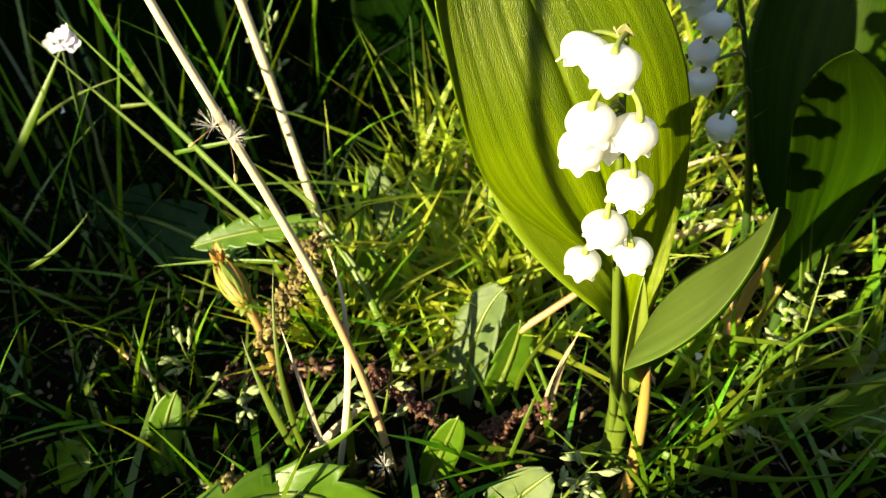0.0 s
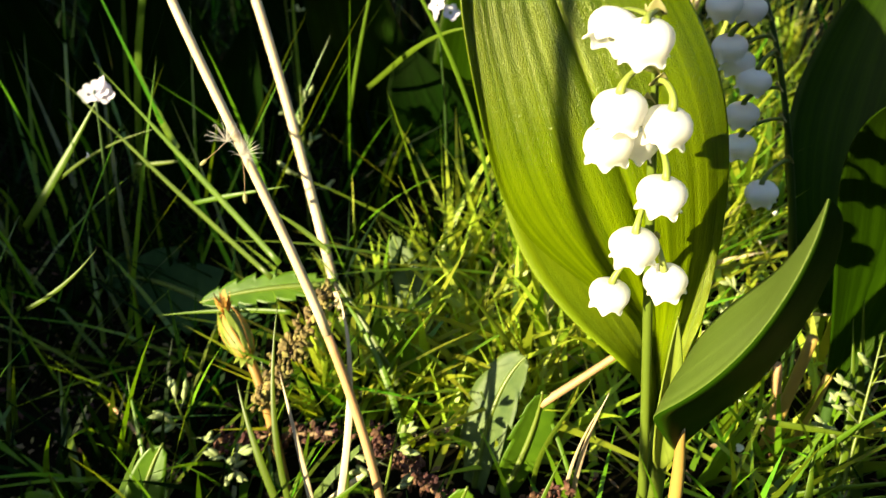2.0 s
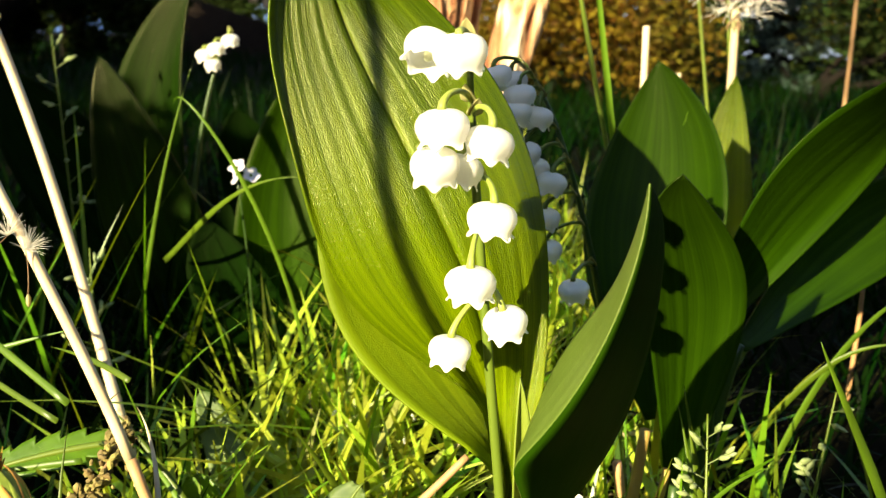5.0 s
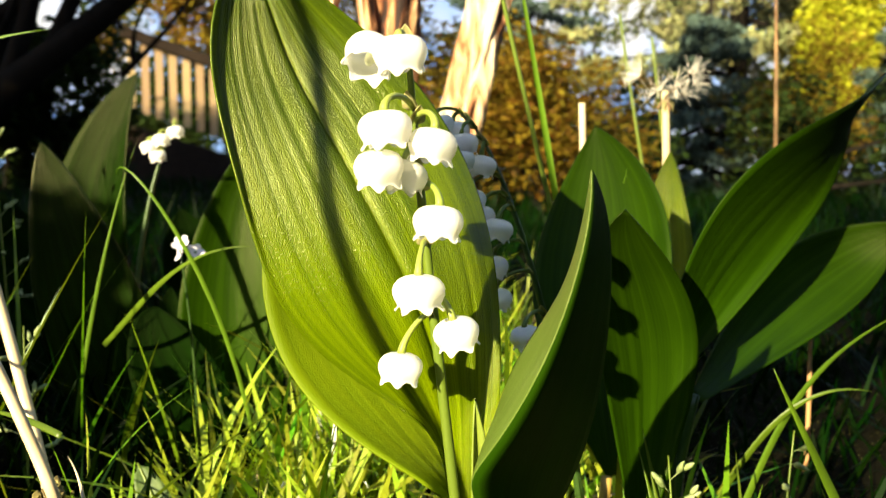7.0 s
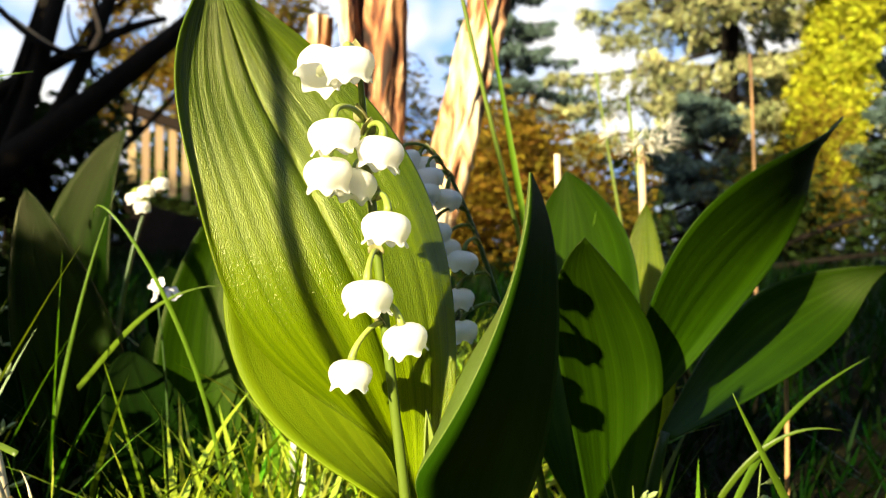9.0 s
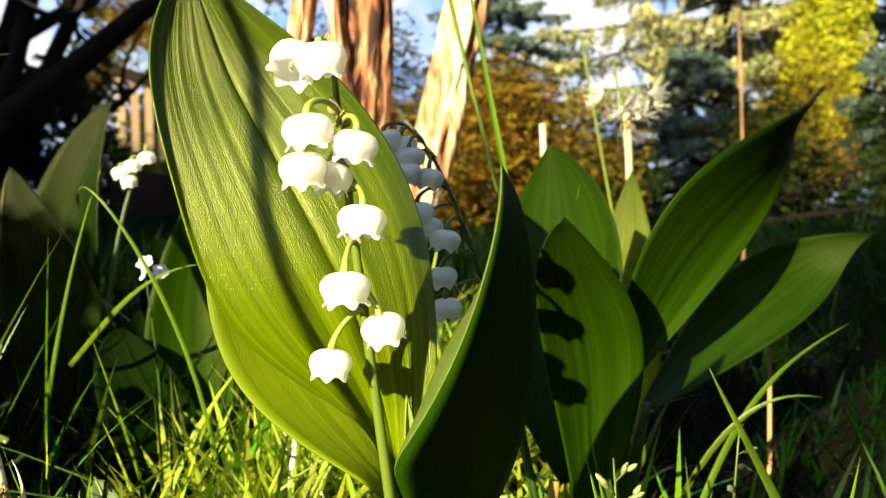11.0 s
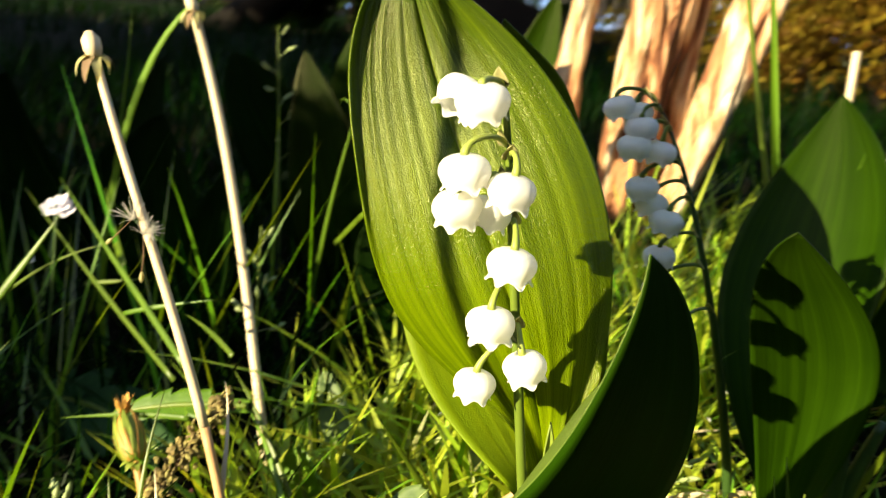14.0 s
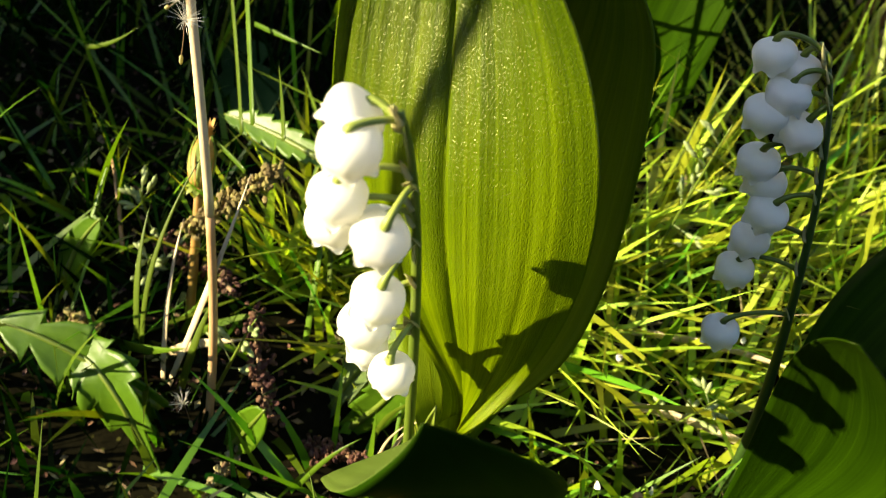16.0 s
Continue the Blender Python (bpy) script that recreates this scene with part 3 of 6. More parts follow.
# front leaf, broad and sunlit
B1, T1 = (0.0432, 0.1643, 0.030), (0.0044, 0.1730, 0.1488)
L1 = edge(B1, [(0.0385, 0.1675, 0.0626), (0.0111, 0.1627, 0.0827), (0.0048, 0.1571, 0.0835), (0.0138, 0.1589, 0.1024), (-0.0043, 0.1627, 0.1168), (0.0006, 0.1663, 0.1362)], T1)
R1 = edge(B1, [(0.0470, 0.1600, 0.0600), (0.0519, 0.1758, 0.0743), (0.0470, 0.1798, 0.0923), (0.0535, 0.1746, 0.1077), (0.0342, 0.1859, 0.1304), (0.0127, 0.1718, 0.1420)], T1)
M1 = edge(B1, [(0.0422, 0.1714, 0.0509), (0.0389, 0.1686, 0.0738), (0.0368, 0.1581, 0.0882), (0.0267, 0.1640, 0.1026), (0.0119, 0.1732, 0.1276)], T1)
thicken(wpart("leaf", blade_sheet(L1, M1, R1, 88, 0.0001, groove=0.0009, curl=0.0014), LEAF, lily, "broad bright green leaf with lengthwise veins"), 0.00035)
# the second leaf wraps it from behind
B2, T2 = (0.0445, 0.1648, 0.030), (0.0190, 0.1930, 0.1360)
L2 = edge(B2, [(0.0406, 0.1621, 0.0530), (0.0252, 0.1632, 0.0621), (0.0139, 0.1720, 0.0648), (0.0055, 0.1783, 0.0731), (0.0048, 0.1820, 0.0923)], T2)
R2 = edge(B2, [(0.0445, 0.1790, 0.0552), (0.0532, 0.1846, 0.0686), (0.0478, 0.1891, 0.0850), (0.0412, 0.1945, 0.1075), (0.0318, 0.1950, 0.1260)], T2)
M2 = even(rounded(0.5 * (np.array(L2) + np.array(R2)) + np.array([0.002, 0.008, 0.0]) * np.sin(np.linspace(0, math.pi, 44))[:, None], 3), 44)
thicken(wpart("leaf", blade_sheet(L2, M2, R2, 30, 0.0001), LEAF_PALE, lily, "second green leaf wrapped round the back of the first"), 0.00035)
wpart("sheath", tube(bezier([(0.0465, 0.162, 0.0), (0.046, 0.1625, 0.02), (0.0445, 0.164, 0.035), (0.0455, 0.165, 0.055)], 14), (0.0030, 0.0028, 0.0024, 0.0006), 10), STEM, lily, "pale green leaf sheath round the stem")
spike = simple_leaf((0.046, 0.159, 0.035), (0.0435, 0.158, 0.072), 0.004, face=(0.3, -1, 0), cup=0.8, k=14, across=6)
thicken(wpart("young_leaf", spike, YELLOW, lily, "pale yellow-green rolled young leaf"), 0.0003)

BELL_TABLE = [  # crown of the bell, tilt, size, form, height of the joint on the stem
    ((0.0278, 0.1469, 0.1270), (-32, 18, 0), 1.0, 1, 0.1255),
    ((0.0310, 0.1416, 0.1274), (8, -8, 20), 1.0, 0, 0.1270),
    ((0.0290, 0.1430, 0.1173), (4, -6, 10), 1.0, 2, 0.1180),
    ((0.0362, 0.1450, 0.1150), (6, 6, 40), 0.97, 1, 0.1160),
    ((0.0282, 0.1435, 0.1117), (10, -8, 30), 0.98, 1, 0.1125),
    ((0.0320, 0.1490, 0.1105), (-6, 8, 0), 0.95, 0, 0.1095),
    ((0.0370, 0.1460, 0.1040), (0, 4, 15), 0.98, 2, 0.1060),
    ((0.0340, 0.1475, 0.0937), (0, -3, 50), 1.02, 2, 0.0975),
    ((0.0392, 0.1490, 0.0868), (8, -14, 0), 0.92, 0, 0.0885),
    ((0.0315, 0.1520, 0.0810), (0, 4, 25), 0.92, 0, 0.0862),
]
for crown, tilt, size, form, jz in BELL_TABLE:
    add_bell(lily, crown, tilt, size, form, on(STEM1, jz), lift=0.0010 if jz > 0.124 else 0.0028)

# ---------------------------------------------------------------- folded leaf shoot beside it
shoot = thing("lily_leaf_shoot", (0.0505, 0.1530, 0.0), "single folded lily leaf on a yellowish petiole, edge lit", "plant")
TR = (0.0567, 0.1358, 0.1092)
BR = (0.0475, 0.1530, 0.046)
LR = edge(BR, [(0.0443, 0.1521, 0.0497), (0.0437, 0.1496, 0.0752), (0.0494, 0.1479, 0.0868), (0.0544, 0.1493, 0.0845), (0.0572, 0.1479, 0.0913), (0.0567, 0.1355, 0.1090)], TR)
MR = edge(BR, [(0.0406, 0.1368, 0.0659), (0.0477, 0.1329, 0.0755), (0.0519, 0.1295, 0.0852), (0.0539, 0.1301, 0.0958), (0.0571, 0.1342, 0.1010), (0.0568, 0.1357, 0.1092)], TR)
RR = edge(BR, [(0.0569, 0.1710, 0.0428), (0.0686, 0.1730, 0.0582), (0.0674, 0.1708, 0.0738), (0.0660, 0.1573, 0.0871), (0.0635, 0.1460, 0.1032), (0.0566, 0.1359, 0.1092)], TR)
folded = wpart("leaf", blade_sheet(LR, MR, RR, 30, 0.00003, fold=0.85), LEAF_FOLD_SHADED, shoot, "folded leaf blade, shaded half darkened, sunlit turned-over half paler")
folded.data.materials.append(LEAF_UNDER_LIT)
# sunward half gets the lightened material, the other half the darkened one
for face in folded.data.polygons:
    face.material_index = 1 if face.index % 30 < 15 else 0
thicken(folded, 0.00035)
wpart("petiole", tube(bezier([(0.0505, 0.153, -0.004), (0.0505, 0.153, 0.02), (0.0495, 0.153, 0.04), (0.0475, 0.1525, 0.052)], 14), (0.0016, 0.0015, 0.0013, 0.0008), 10), PETIOLE, shoot, "orange-yellow petiole")

# ---------------------------------------------------------------- second lily with its leaves
lily2 = thing("lily_of_the_valley", (0.0815, 0.2395, 0.0), "shaded lily of the valley with a dark arched stem", "flower", "lilies of the valley")
STEM2 = bezier([(0.0830, 0.2395, -0.005), (0.0790, 0.2375, 0.0330), (0.0690, 0.2290, 0.0680), (0.0610, 0.2225, 0.0980), (0.0516, 0.2246, 0.1200), (0.0440, 0.2235, 0.1235)], 40)
wpart("stem", tube(STEM2, (0.0015, 0.0012, 0.0008, 0.0005, 0.0003), 10), STEM_DARK, lily2, "arched green flower stem, darkened as in shade")
for crown, tilt, size, form, jz in [
    ((0.0390, 0.2200, 0.1215), (6, -20, 0), 0.95, 0, 0.1215), ((0.0432, 0.2230, 0.1205), (0, -10, 0), 0.95, 0, 0.1208), ((0.0450, 0.2200, 0.1177), (4, -6, 0), 1.0, 0, 0.1190),
    ((0.0440, 0.2180, 0.1137), (10, -8, 0), 1.0, 0, 0.1160), ((0.0500, 0.2220, 0.1127), (0, 6, 0), 1.0, 0, 0.1150), ((0.0470, 0.2200, 0.1045), (6, -6, 0), 1.0, 0, 0.1075),
    ((0.0500, 0.2220, 0.1008), (4, 6, 0), 1.0, 1, 0.1030), ((0.0540, 0.2200, 0.0978), (0, 8, 0), 1.02, 0, 0.0995), ((0.0530, 0.2230, 0.0885), (4, -4, 0), 1.0, 0, 0.0915),
    ((0.0540, 0.2230, 0.0807), (4, -4, 0), 1.0, 0, 0.0840), ((0.0600, 0.2160, 0.0727), (6, -10, 0), 0.98, 0, 0.0735)]:
    add_bell(lily2, crown, tilt, size, form, on(STEM2, jz), STEM, 0.003)


def fitted_leaf(name, left, right, bow, mat, parent, label, ripple=0.0001, across=20):
    L, R = even(rounded(bezier(left, 60), 2), 36), even(rounded(bezier(right, 60), 2), 36)
    s = np.sin(np.linspace(0, math.pi, 36))[:, None]
    M = 0.5 * (L + R) + np.array(bow) * s
    return thicken(wpart(name, blade_sheet(L, M, R, across, ripple), mat, parent, label), 0.00035)


fitted_leaf("leaf", [(0.0847, 0.2322, 0.0300), (0.0656, 0.2430, 0.0626), (0.0609, 0.2572, 0.0762), (0.0729, 0.2724, 0.0957), (0.0917, 0.2851, 0.1238)],
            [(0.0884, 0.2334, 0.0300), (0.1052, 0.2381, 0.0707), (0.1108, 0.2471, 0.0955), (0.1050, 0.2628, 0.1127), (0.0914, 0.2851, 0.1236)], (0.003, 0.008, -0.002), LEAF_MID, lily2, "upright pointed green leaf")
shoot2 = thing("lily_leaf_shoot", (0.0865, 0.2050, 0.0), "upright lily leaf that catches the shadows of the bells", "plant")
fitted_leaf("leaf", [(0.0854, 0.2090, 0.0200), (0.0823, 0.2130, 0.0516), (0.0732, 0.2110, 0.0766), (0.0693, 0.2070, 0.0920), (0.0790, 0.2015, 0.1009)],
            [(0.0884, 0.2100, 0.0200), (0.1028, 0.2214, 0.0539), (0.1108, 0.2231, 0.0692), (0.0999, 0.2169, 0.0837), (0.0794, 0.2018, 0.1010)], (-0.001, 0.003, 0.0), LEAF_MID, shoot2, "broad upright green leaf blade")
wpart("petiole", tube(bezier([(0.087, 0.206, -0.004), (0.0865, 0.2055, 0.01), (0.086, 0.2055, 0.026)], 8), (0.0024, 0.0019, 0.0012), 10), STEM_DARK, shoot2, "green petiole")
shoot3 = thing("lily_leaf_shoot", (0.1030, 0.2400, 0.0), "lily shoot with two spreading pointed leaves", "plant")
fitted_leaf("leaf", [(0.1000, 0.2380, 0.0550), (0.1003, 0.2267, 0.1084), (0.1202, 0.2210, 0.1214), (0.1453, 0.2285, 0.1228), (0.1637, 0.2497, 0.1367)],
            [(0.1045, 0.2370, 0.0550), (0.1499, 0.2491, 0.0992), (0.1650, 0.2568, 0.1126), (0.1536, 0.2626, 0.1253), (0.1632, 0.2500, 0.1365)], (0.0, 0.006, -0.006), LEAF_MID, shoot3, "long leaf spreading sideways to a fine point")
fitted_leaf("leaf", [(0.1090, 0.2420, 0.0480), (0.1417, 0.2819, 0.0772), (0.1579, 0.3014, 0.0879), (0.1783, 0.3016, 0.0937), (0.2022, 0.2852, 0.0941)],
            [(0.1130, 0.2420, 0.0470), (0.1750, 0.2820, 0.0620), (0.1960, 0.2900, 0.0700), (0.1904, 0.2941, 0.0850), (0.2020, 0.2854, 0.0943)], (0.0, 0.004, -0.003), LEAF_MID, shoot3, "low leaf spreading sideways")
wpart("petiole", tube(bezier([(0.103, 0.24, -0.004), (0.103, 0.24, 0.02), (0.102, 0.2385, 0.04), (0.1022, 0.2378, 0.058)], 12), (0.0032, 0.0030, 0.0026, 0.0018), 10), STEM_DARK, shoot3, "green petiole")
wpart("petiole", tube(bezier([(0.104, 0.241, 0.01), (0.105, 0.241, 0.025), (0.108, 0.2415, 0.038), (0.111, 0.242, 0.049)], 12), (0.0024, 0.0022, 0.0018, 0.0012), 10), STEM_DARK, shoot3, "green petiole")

# ---------------------------------------------------------------- lilies at the back on the shaded side
def back_shoot(base, leaves, label, flower=None):
    ob = thing("lily_of_the_valley" if flower else "lily_leaf_shoot", (*base, 0.0), label, "flower" if flower else "plant", "lilies of the valley" if flower else "")
    for start, tip, width, bend, face, mat in leaves:
        thicken(wpart("leaf", simple_leaf(start, tip, width, bend, face, 0.35, 26, 12), mat, ob, "pointed lily leaf"), 0.00035)
    if flower:
        wpart("stem", tube(bezier(flower[0], 20), (0.0012, 0.0010, 0.0005), 8), STEM_DARK, ob, "green flower stem")
        p = bezier(flower[0], 20)
        for (x, y, z), size in flower[1]:
            k = int(np.argmin(np.abs(p[:, 2] - z) + 0.3 * np.linalg.norm(p - np.array((x, y, z)), axis=1)))
            add_bell(ob, (x, y, z), (8, -8, 0), size, 0, p[k])
    return ob


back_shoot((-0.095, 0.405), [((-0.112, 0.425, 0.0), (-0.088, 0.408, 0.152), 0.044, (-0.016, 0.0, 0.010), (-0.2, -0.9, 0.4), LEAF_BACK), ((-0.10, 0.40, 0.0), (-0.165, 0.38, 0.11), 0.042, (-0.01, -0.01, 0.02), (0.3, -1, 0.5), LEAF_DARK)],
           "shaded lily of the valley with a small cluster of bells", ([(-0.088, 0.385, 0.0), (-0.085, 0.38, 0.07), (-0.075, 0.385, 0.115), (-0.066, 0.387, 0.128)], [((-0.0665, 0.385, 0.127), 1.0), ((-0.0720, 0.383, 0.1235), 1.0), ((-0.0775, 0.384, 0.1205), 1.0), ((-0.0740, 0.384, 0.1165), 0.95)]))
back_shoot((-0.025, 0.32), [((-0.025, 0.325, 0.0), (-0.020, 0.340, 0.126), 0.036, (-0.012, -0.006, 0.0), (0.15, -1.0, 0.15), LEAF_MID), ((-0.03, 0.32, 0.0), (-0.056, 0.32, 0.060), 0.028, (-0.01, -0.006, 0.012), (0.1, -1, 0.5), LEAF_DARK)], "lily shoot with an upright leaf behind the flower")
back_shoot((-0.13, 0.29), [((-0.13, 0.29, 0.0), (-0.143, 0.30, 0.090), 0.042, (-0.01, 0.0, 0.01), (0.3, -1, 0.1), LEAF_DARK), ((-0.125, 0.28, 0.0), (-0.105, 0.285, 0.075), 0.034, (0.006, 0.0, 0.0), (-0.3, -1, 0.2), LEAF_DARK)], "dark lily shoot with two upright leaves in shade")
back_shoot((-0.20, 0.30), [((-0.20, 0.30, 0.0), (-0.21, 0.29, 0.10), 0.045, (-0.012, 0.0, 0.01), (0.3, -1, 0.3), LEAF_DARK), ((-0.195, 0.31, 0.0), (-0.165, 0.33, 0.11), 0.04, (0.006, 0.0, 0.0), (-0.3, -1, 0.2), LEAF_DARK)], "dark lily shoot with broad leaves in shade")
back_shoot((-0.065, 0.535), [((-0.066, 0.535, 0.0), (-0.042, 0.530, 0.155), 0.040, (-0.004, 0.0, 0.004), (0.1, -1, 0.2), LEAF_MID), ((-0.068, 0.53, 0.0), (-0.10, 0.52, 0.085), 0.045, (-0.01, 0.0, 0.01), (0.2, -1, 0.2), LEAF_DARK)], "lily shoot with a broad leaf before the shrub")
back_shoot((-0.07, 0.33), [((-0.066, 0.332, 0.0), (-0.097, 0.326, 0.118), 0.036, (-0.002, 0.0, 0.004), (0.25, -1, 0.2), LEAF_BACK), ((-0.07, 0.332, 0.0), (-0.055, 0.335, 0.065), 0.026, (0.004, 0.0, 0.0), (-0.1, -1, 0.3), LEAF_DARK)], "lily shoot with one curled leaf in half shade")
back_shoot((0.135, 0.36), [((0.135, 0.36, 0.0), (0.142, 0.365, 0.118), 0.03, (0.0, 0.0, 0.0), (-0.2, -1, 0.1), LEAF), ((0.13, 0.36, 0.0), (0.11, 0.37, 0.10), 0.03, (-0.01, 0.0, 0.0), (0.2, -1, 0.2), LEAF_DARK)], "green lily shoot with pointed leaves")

# ---------------------------------------------------------------- spent dandelion stalks
def spent_stalk(handles, radii, label, head=True, mat=STRAW, low=None):
    p = bezier(handles, 30)
    ob = thing("dandelion_stalk", tuple(p[0] * np.array((1, 1, 0))), label, "stalk", "spent dandelion stalks")
    k = 12 if low else 0
    if low:
        wpart("stalk_foot", tube(p[:k + 1], (radii[0], radii[0] * 0.97), 12), low, ob, "tan lower part of the stalk")
    wpart("stalk", tube(p[k:], radii, 12), mat, ob, "hollow straw-coloured stalk")
    if head:
        t = Vector(p[-1])
        d = Vector(p[-1] - p[-3]).normalized()
        bm = tube([t - d * 0.001, t + d * 0.001, t + d * 0.003, t + d * 0.0045], (0.0013, 0.0018, 0.0018, 0.0008), 10)
        wpart("receptacle", bm, STRAW, ob, "dry seed head base")
        g = np.random.default_rng(5)
        for i in range(9):
            a = i * 2 * math.pi / 9
            o = Vector((math.cos(a), math.sin(a), -1.4 + g.uniform(-0.3, 0.6))) * 0.0035
            s = simple_leaf(t, t + o, 0.0012, (o.x * 0.4, o.y * 0.4, 0.001), (math.cos(a), math.sin(a), 0.3), 0.2, 6, 2, ripple=0)
            wpart("sepal", s, DRY if i % 2 else BRACT, ob)
    return ob


spent_stalk([(-0.0048, 0.1436, -0.002), (-0.0135, 0.1545, 0.0520), (-0.0380, 0.1594, 0.0837), (-0.0574, 0.1681, 0.1229)], (0.00100, 0.00095, 0.0009, 0.00085), "leaning straw-coloured spent dandelion stalk", low=STRAW_ORANGE)
spent_stalk([(-0.0430, 0.2160, -0.002), (-0.0620, 0.2320, 0.0480), (-0.0774, 0.2501, 0.0852), (-0.0925, 0.2487, 0.1312)], (0.0015, 0.00145, 0.0014, 0.0013), "upright pale spent dandelion stalk with nodes")
spent_stalk([(0.1490, 0.3860, -0.002), (0.1485, 0.3861, 0.0543), (0.1473, 0.3838, 0.1032), (0.1445, 0.3820, 0.1400)], (0.0018, 0.0018, 0.0017, 0.0016), "pale upright dandelion stalk with the last of its fluff")


def pappus(centre, up, n, size, parent, seed, seed_end, hair=0.00004):
    """A seed's parachute: a beak, a few dozen hairs, and the seed."""
    g = np.random.default_rng(seed)
    c, u = Vector(centre), Vector(up).normalized()
    bm = bmesh.new()
    a, b = u.orthogonal().normalized(), None
    b = u.cross(a)
    for i in range(n):
        t = g.uniform(0, 2 * math.pi)
        e = g.uniform(0.35, 1.25)
        d = (u * math.cos(e) + (a * math.cos(t) + b * math.sin(t)) * math.sin(e)) * size * g.uniform(0.75, 1.05)
        tube([c, c + d * 0.6 + u * 0.0003, c + d], (hair * 1.2, hair, hair * 0.5), 3, bm, cap=False)
    ob = wpart("pappus", bm, FLUFF, parent, "white silky hairs")
    s = Vector(seed_end)
    wpart("beak", tube(bezier([c, c.lerp(s, 0.5) + Vector((0.0005, 0, 0.0004)), s], 6), (0.00008, 0.00009, 0.00012), 5), DRY, parent)
    wpart("seed", tube([s, s + (s - c).normalized() * 0.0006, s + (s - c).normalized() * 0.0016, s + (s - c).normalized() * 0.0022], (0.00015, 0.00042, 0.0004, 0.0001), 6), BRACT, parent)
    return ob


seeds = thing("dandelion_seeds", (-0.039, 0.162, 0.092), "two dandelion seeds with white hairs caught on a stalk", "seed")
pappus((-0.0395, 0.1595, 0.0905), (0.5, -0.1, 0.85), 46, 0.0042, seeds, 1, (-0.0392, 0.1585, 0.0832))
pappus((-0.0425, 0.1600, 0.0928), (0.25, -0.3, 0.9), 34, 0.0045, seeds, 2, (-0.0478, 0.1605, 0.0880))
pappus((-0.006, 0.139, 0.018), (-0.2, -0.2, 0.9), 30, 0.004, seeds, 3, (-0.0045, 0.1395, 0.012))

# the last fluff of the far seed head
fl = thing("dandelion_fluff", (0.1445, 0.3820, 0.1440), "grey tattered fluff of a dandelion head", "seed")
for i in range(11):
    a = i * 2.4
    pappus((0.1445 + 0.012 * math.cos(a), 0.382 + 0.010 * math.sin(a), 0.1475 + 0.006 * math.sin(i * 1.7)), (math.cos(a), math.sin(a), 0.5), 18, 0.009, fl, 10 + i, (0.1445 + 0.002 * math.cos(a), 0.382 + 0.002 * math.sin(a), 0.1435), 0.00010)

# ---------------------------------------------------------------- closed dandelion
dand = thing("dandelion_bud", (-0.036, 0.156, 0.0), "closed withered dandelion flower, yellow-green with orange tip", "flower")
wpart("stalk", tube(bezier([(-0.036, 0.156, -0.002), (-0.038, 0.158, 0.012), (-0.0434, 0.1635, 0.0313), (-0.0481, 0.166, 0.035)], 12), (0.0013, 0.0012, 0.0011), 10), PETIOLE, dand, "yellowish hollow stalk")
axis_a, axis_b = Vector((-0.0481, 0.166, 0.035)), Vector((-0.0558, 0.172, 0.0409))
wpart("calyx", tube(bezier([axis_a, axis_a.lerp(axis_b, 0.4), axis_a.lerp(axis_b, 0.7), axis_b], 10), (0.0012, 0.0029, 0.0030, 0.0024, 0.0016), 14), YELLOW, dand, "yellow-green closed flower head")
ax = (axis_b - axis_a).normalized()
for i in range(13):
    a = 2 * math.pi * i / 13
    o = (ax.orthogonal().normalized() * math.cos(a) + ax.cross(ax.orthogonal().normalized()) * math.sin(a))
    b0, b1 = axis_a + o * 0.0014, axis_b + o * 0.0019 + ax * (0.0004 if i % 2 else 0.0016)
    thicken(wpart("bract", simple_leaf(b0, b1, 0.0019, tuple(o * 0.0019), tuple(o), 0.0, 10, 4, ripple=0), YELLOW if i % 3 else ORANGE, dand), 0.00025)
g5 = np.random.default_rng(9)
for i in range(20):
    a = g5.uniform(0, 2 * math.pi)
    t = axis_b + ax * 0.0006
    o = Vector((-0.0012, 0.0012, 0.0022)) * g5.uniform(0.8, 2.0) + Vector((math.cos(a), math.sin(a), 0)) * 0.0024
    wpart("petal", simple_leaf(t - o * 0.3, t + o, 0.0010, face=(math.cos(a), math.sin(a), 0), k=5, across=2, ripple=0), ORANGE, dand)
for i in range(8):
    a = i * 2 * math.pi / 8
    t = axis_a + ax * 0.0004
    o = Vector((math.cos(a) * 0.0034, math.sin(a) * 0.0034, -0.0012))
    wpart("sepal", simple_leaf(t, t + o, 0.0014, (0, 0, 0.0008), (0, 0, 1), k=6, across=2, ripple=0), YELLOW, dand)


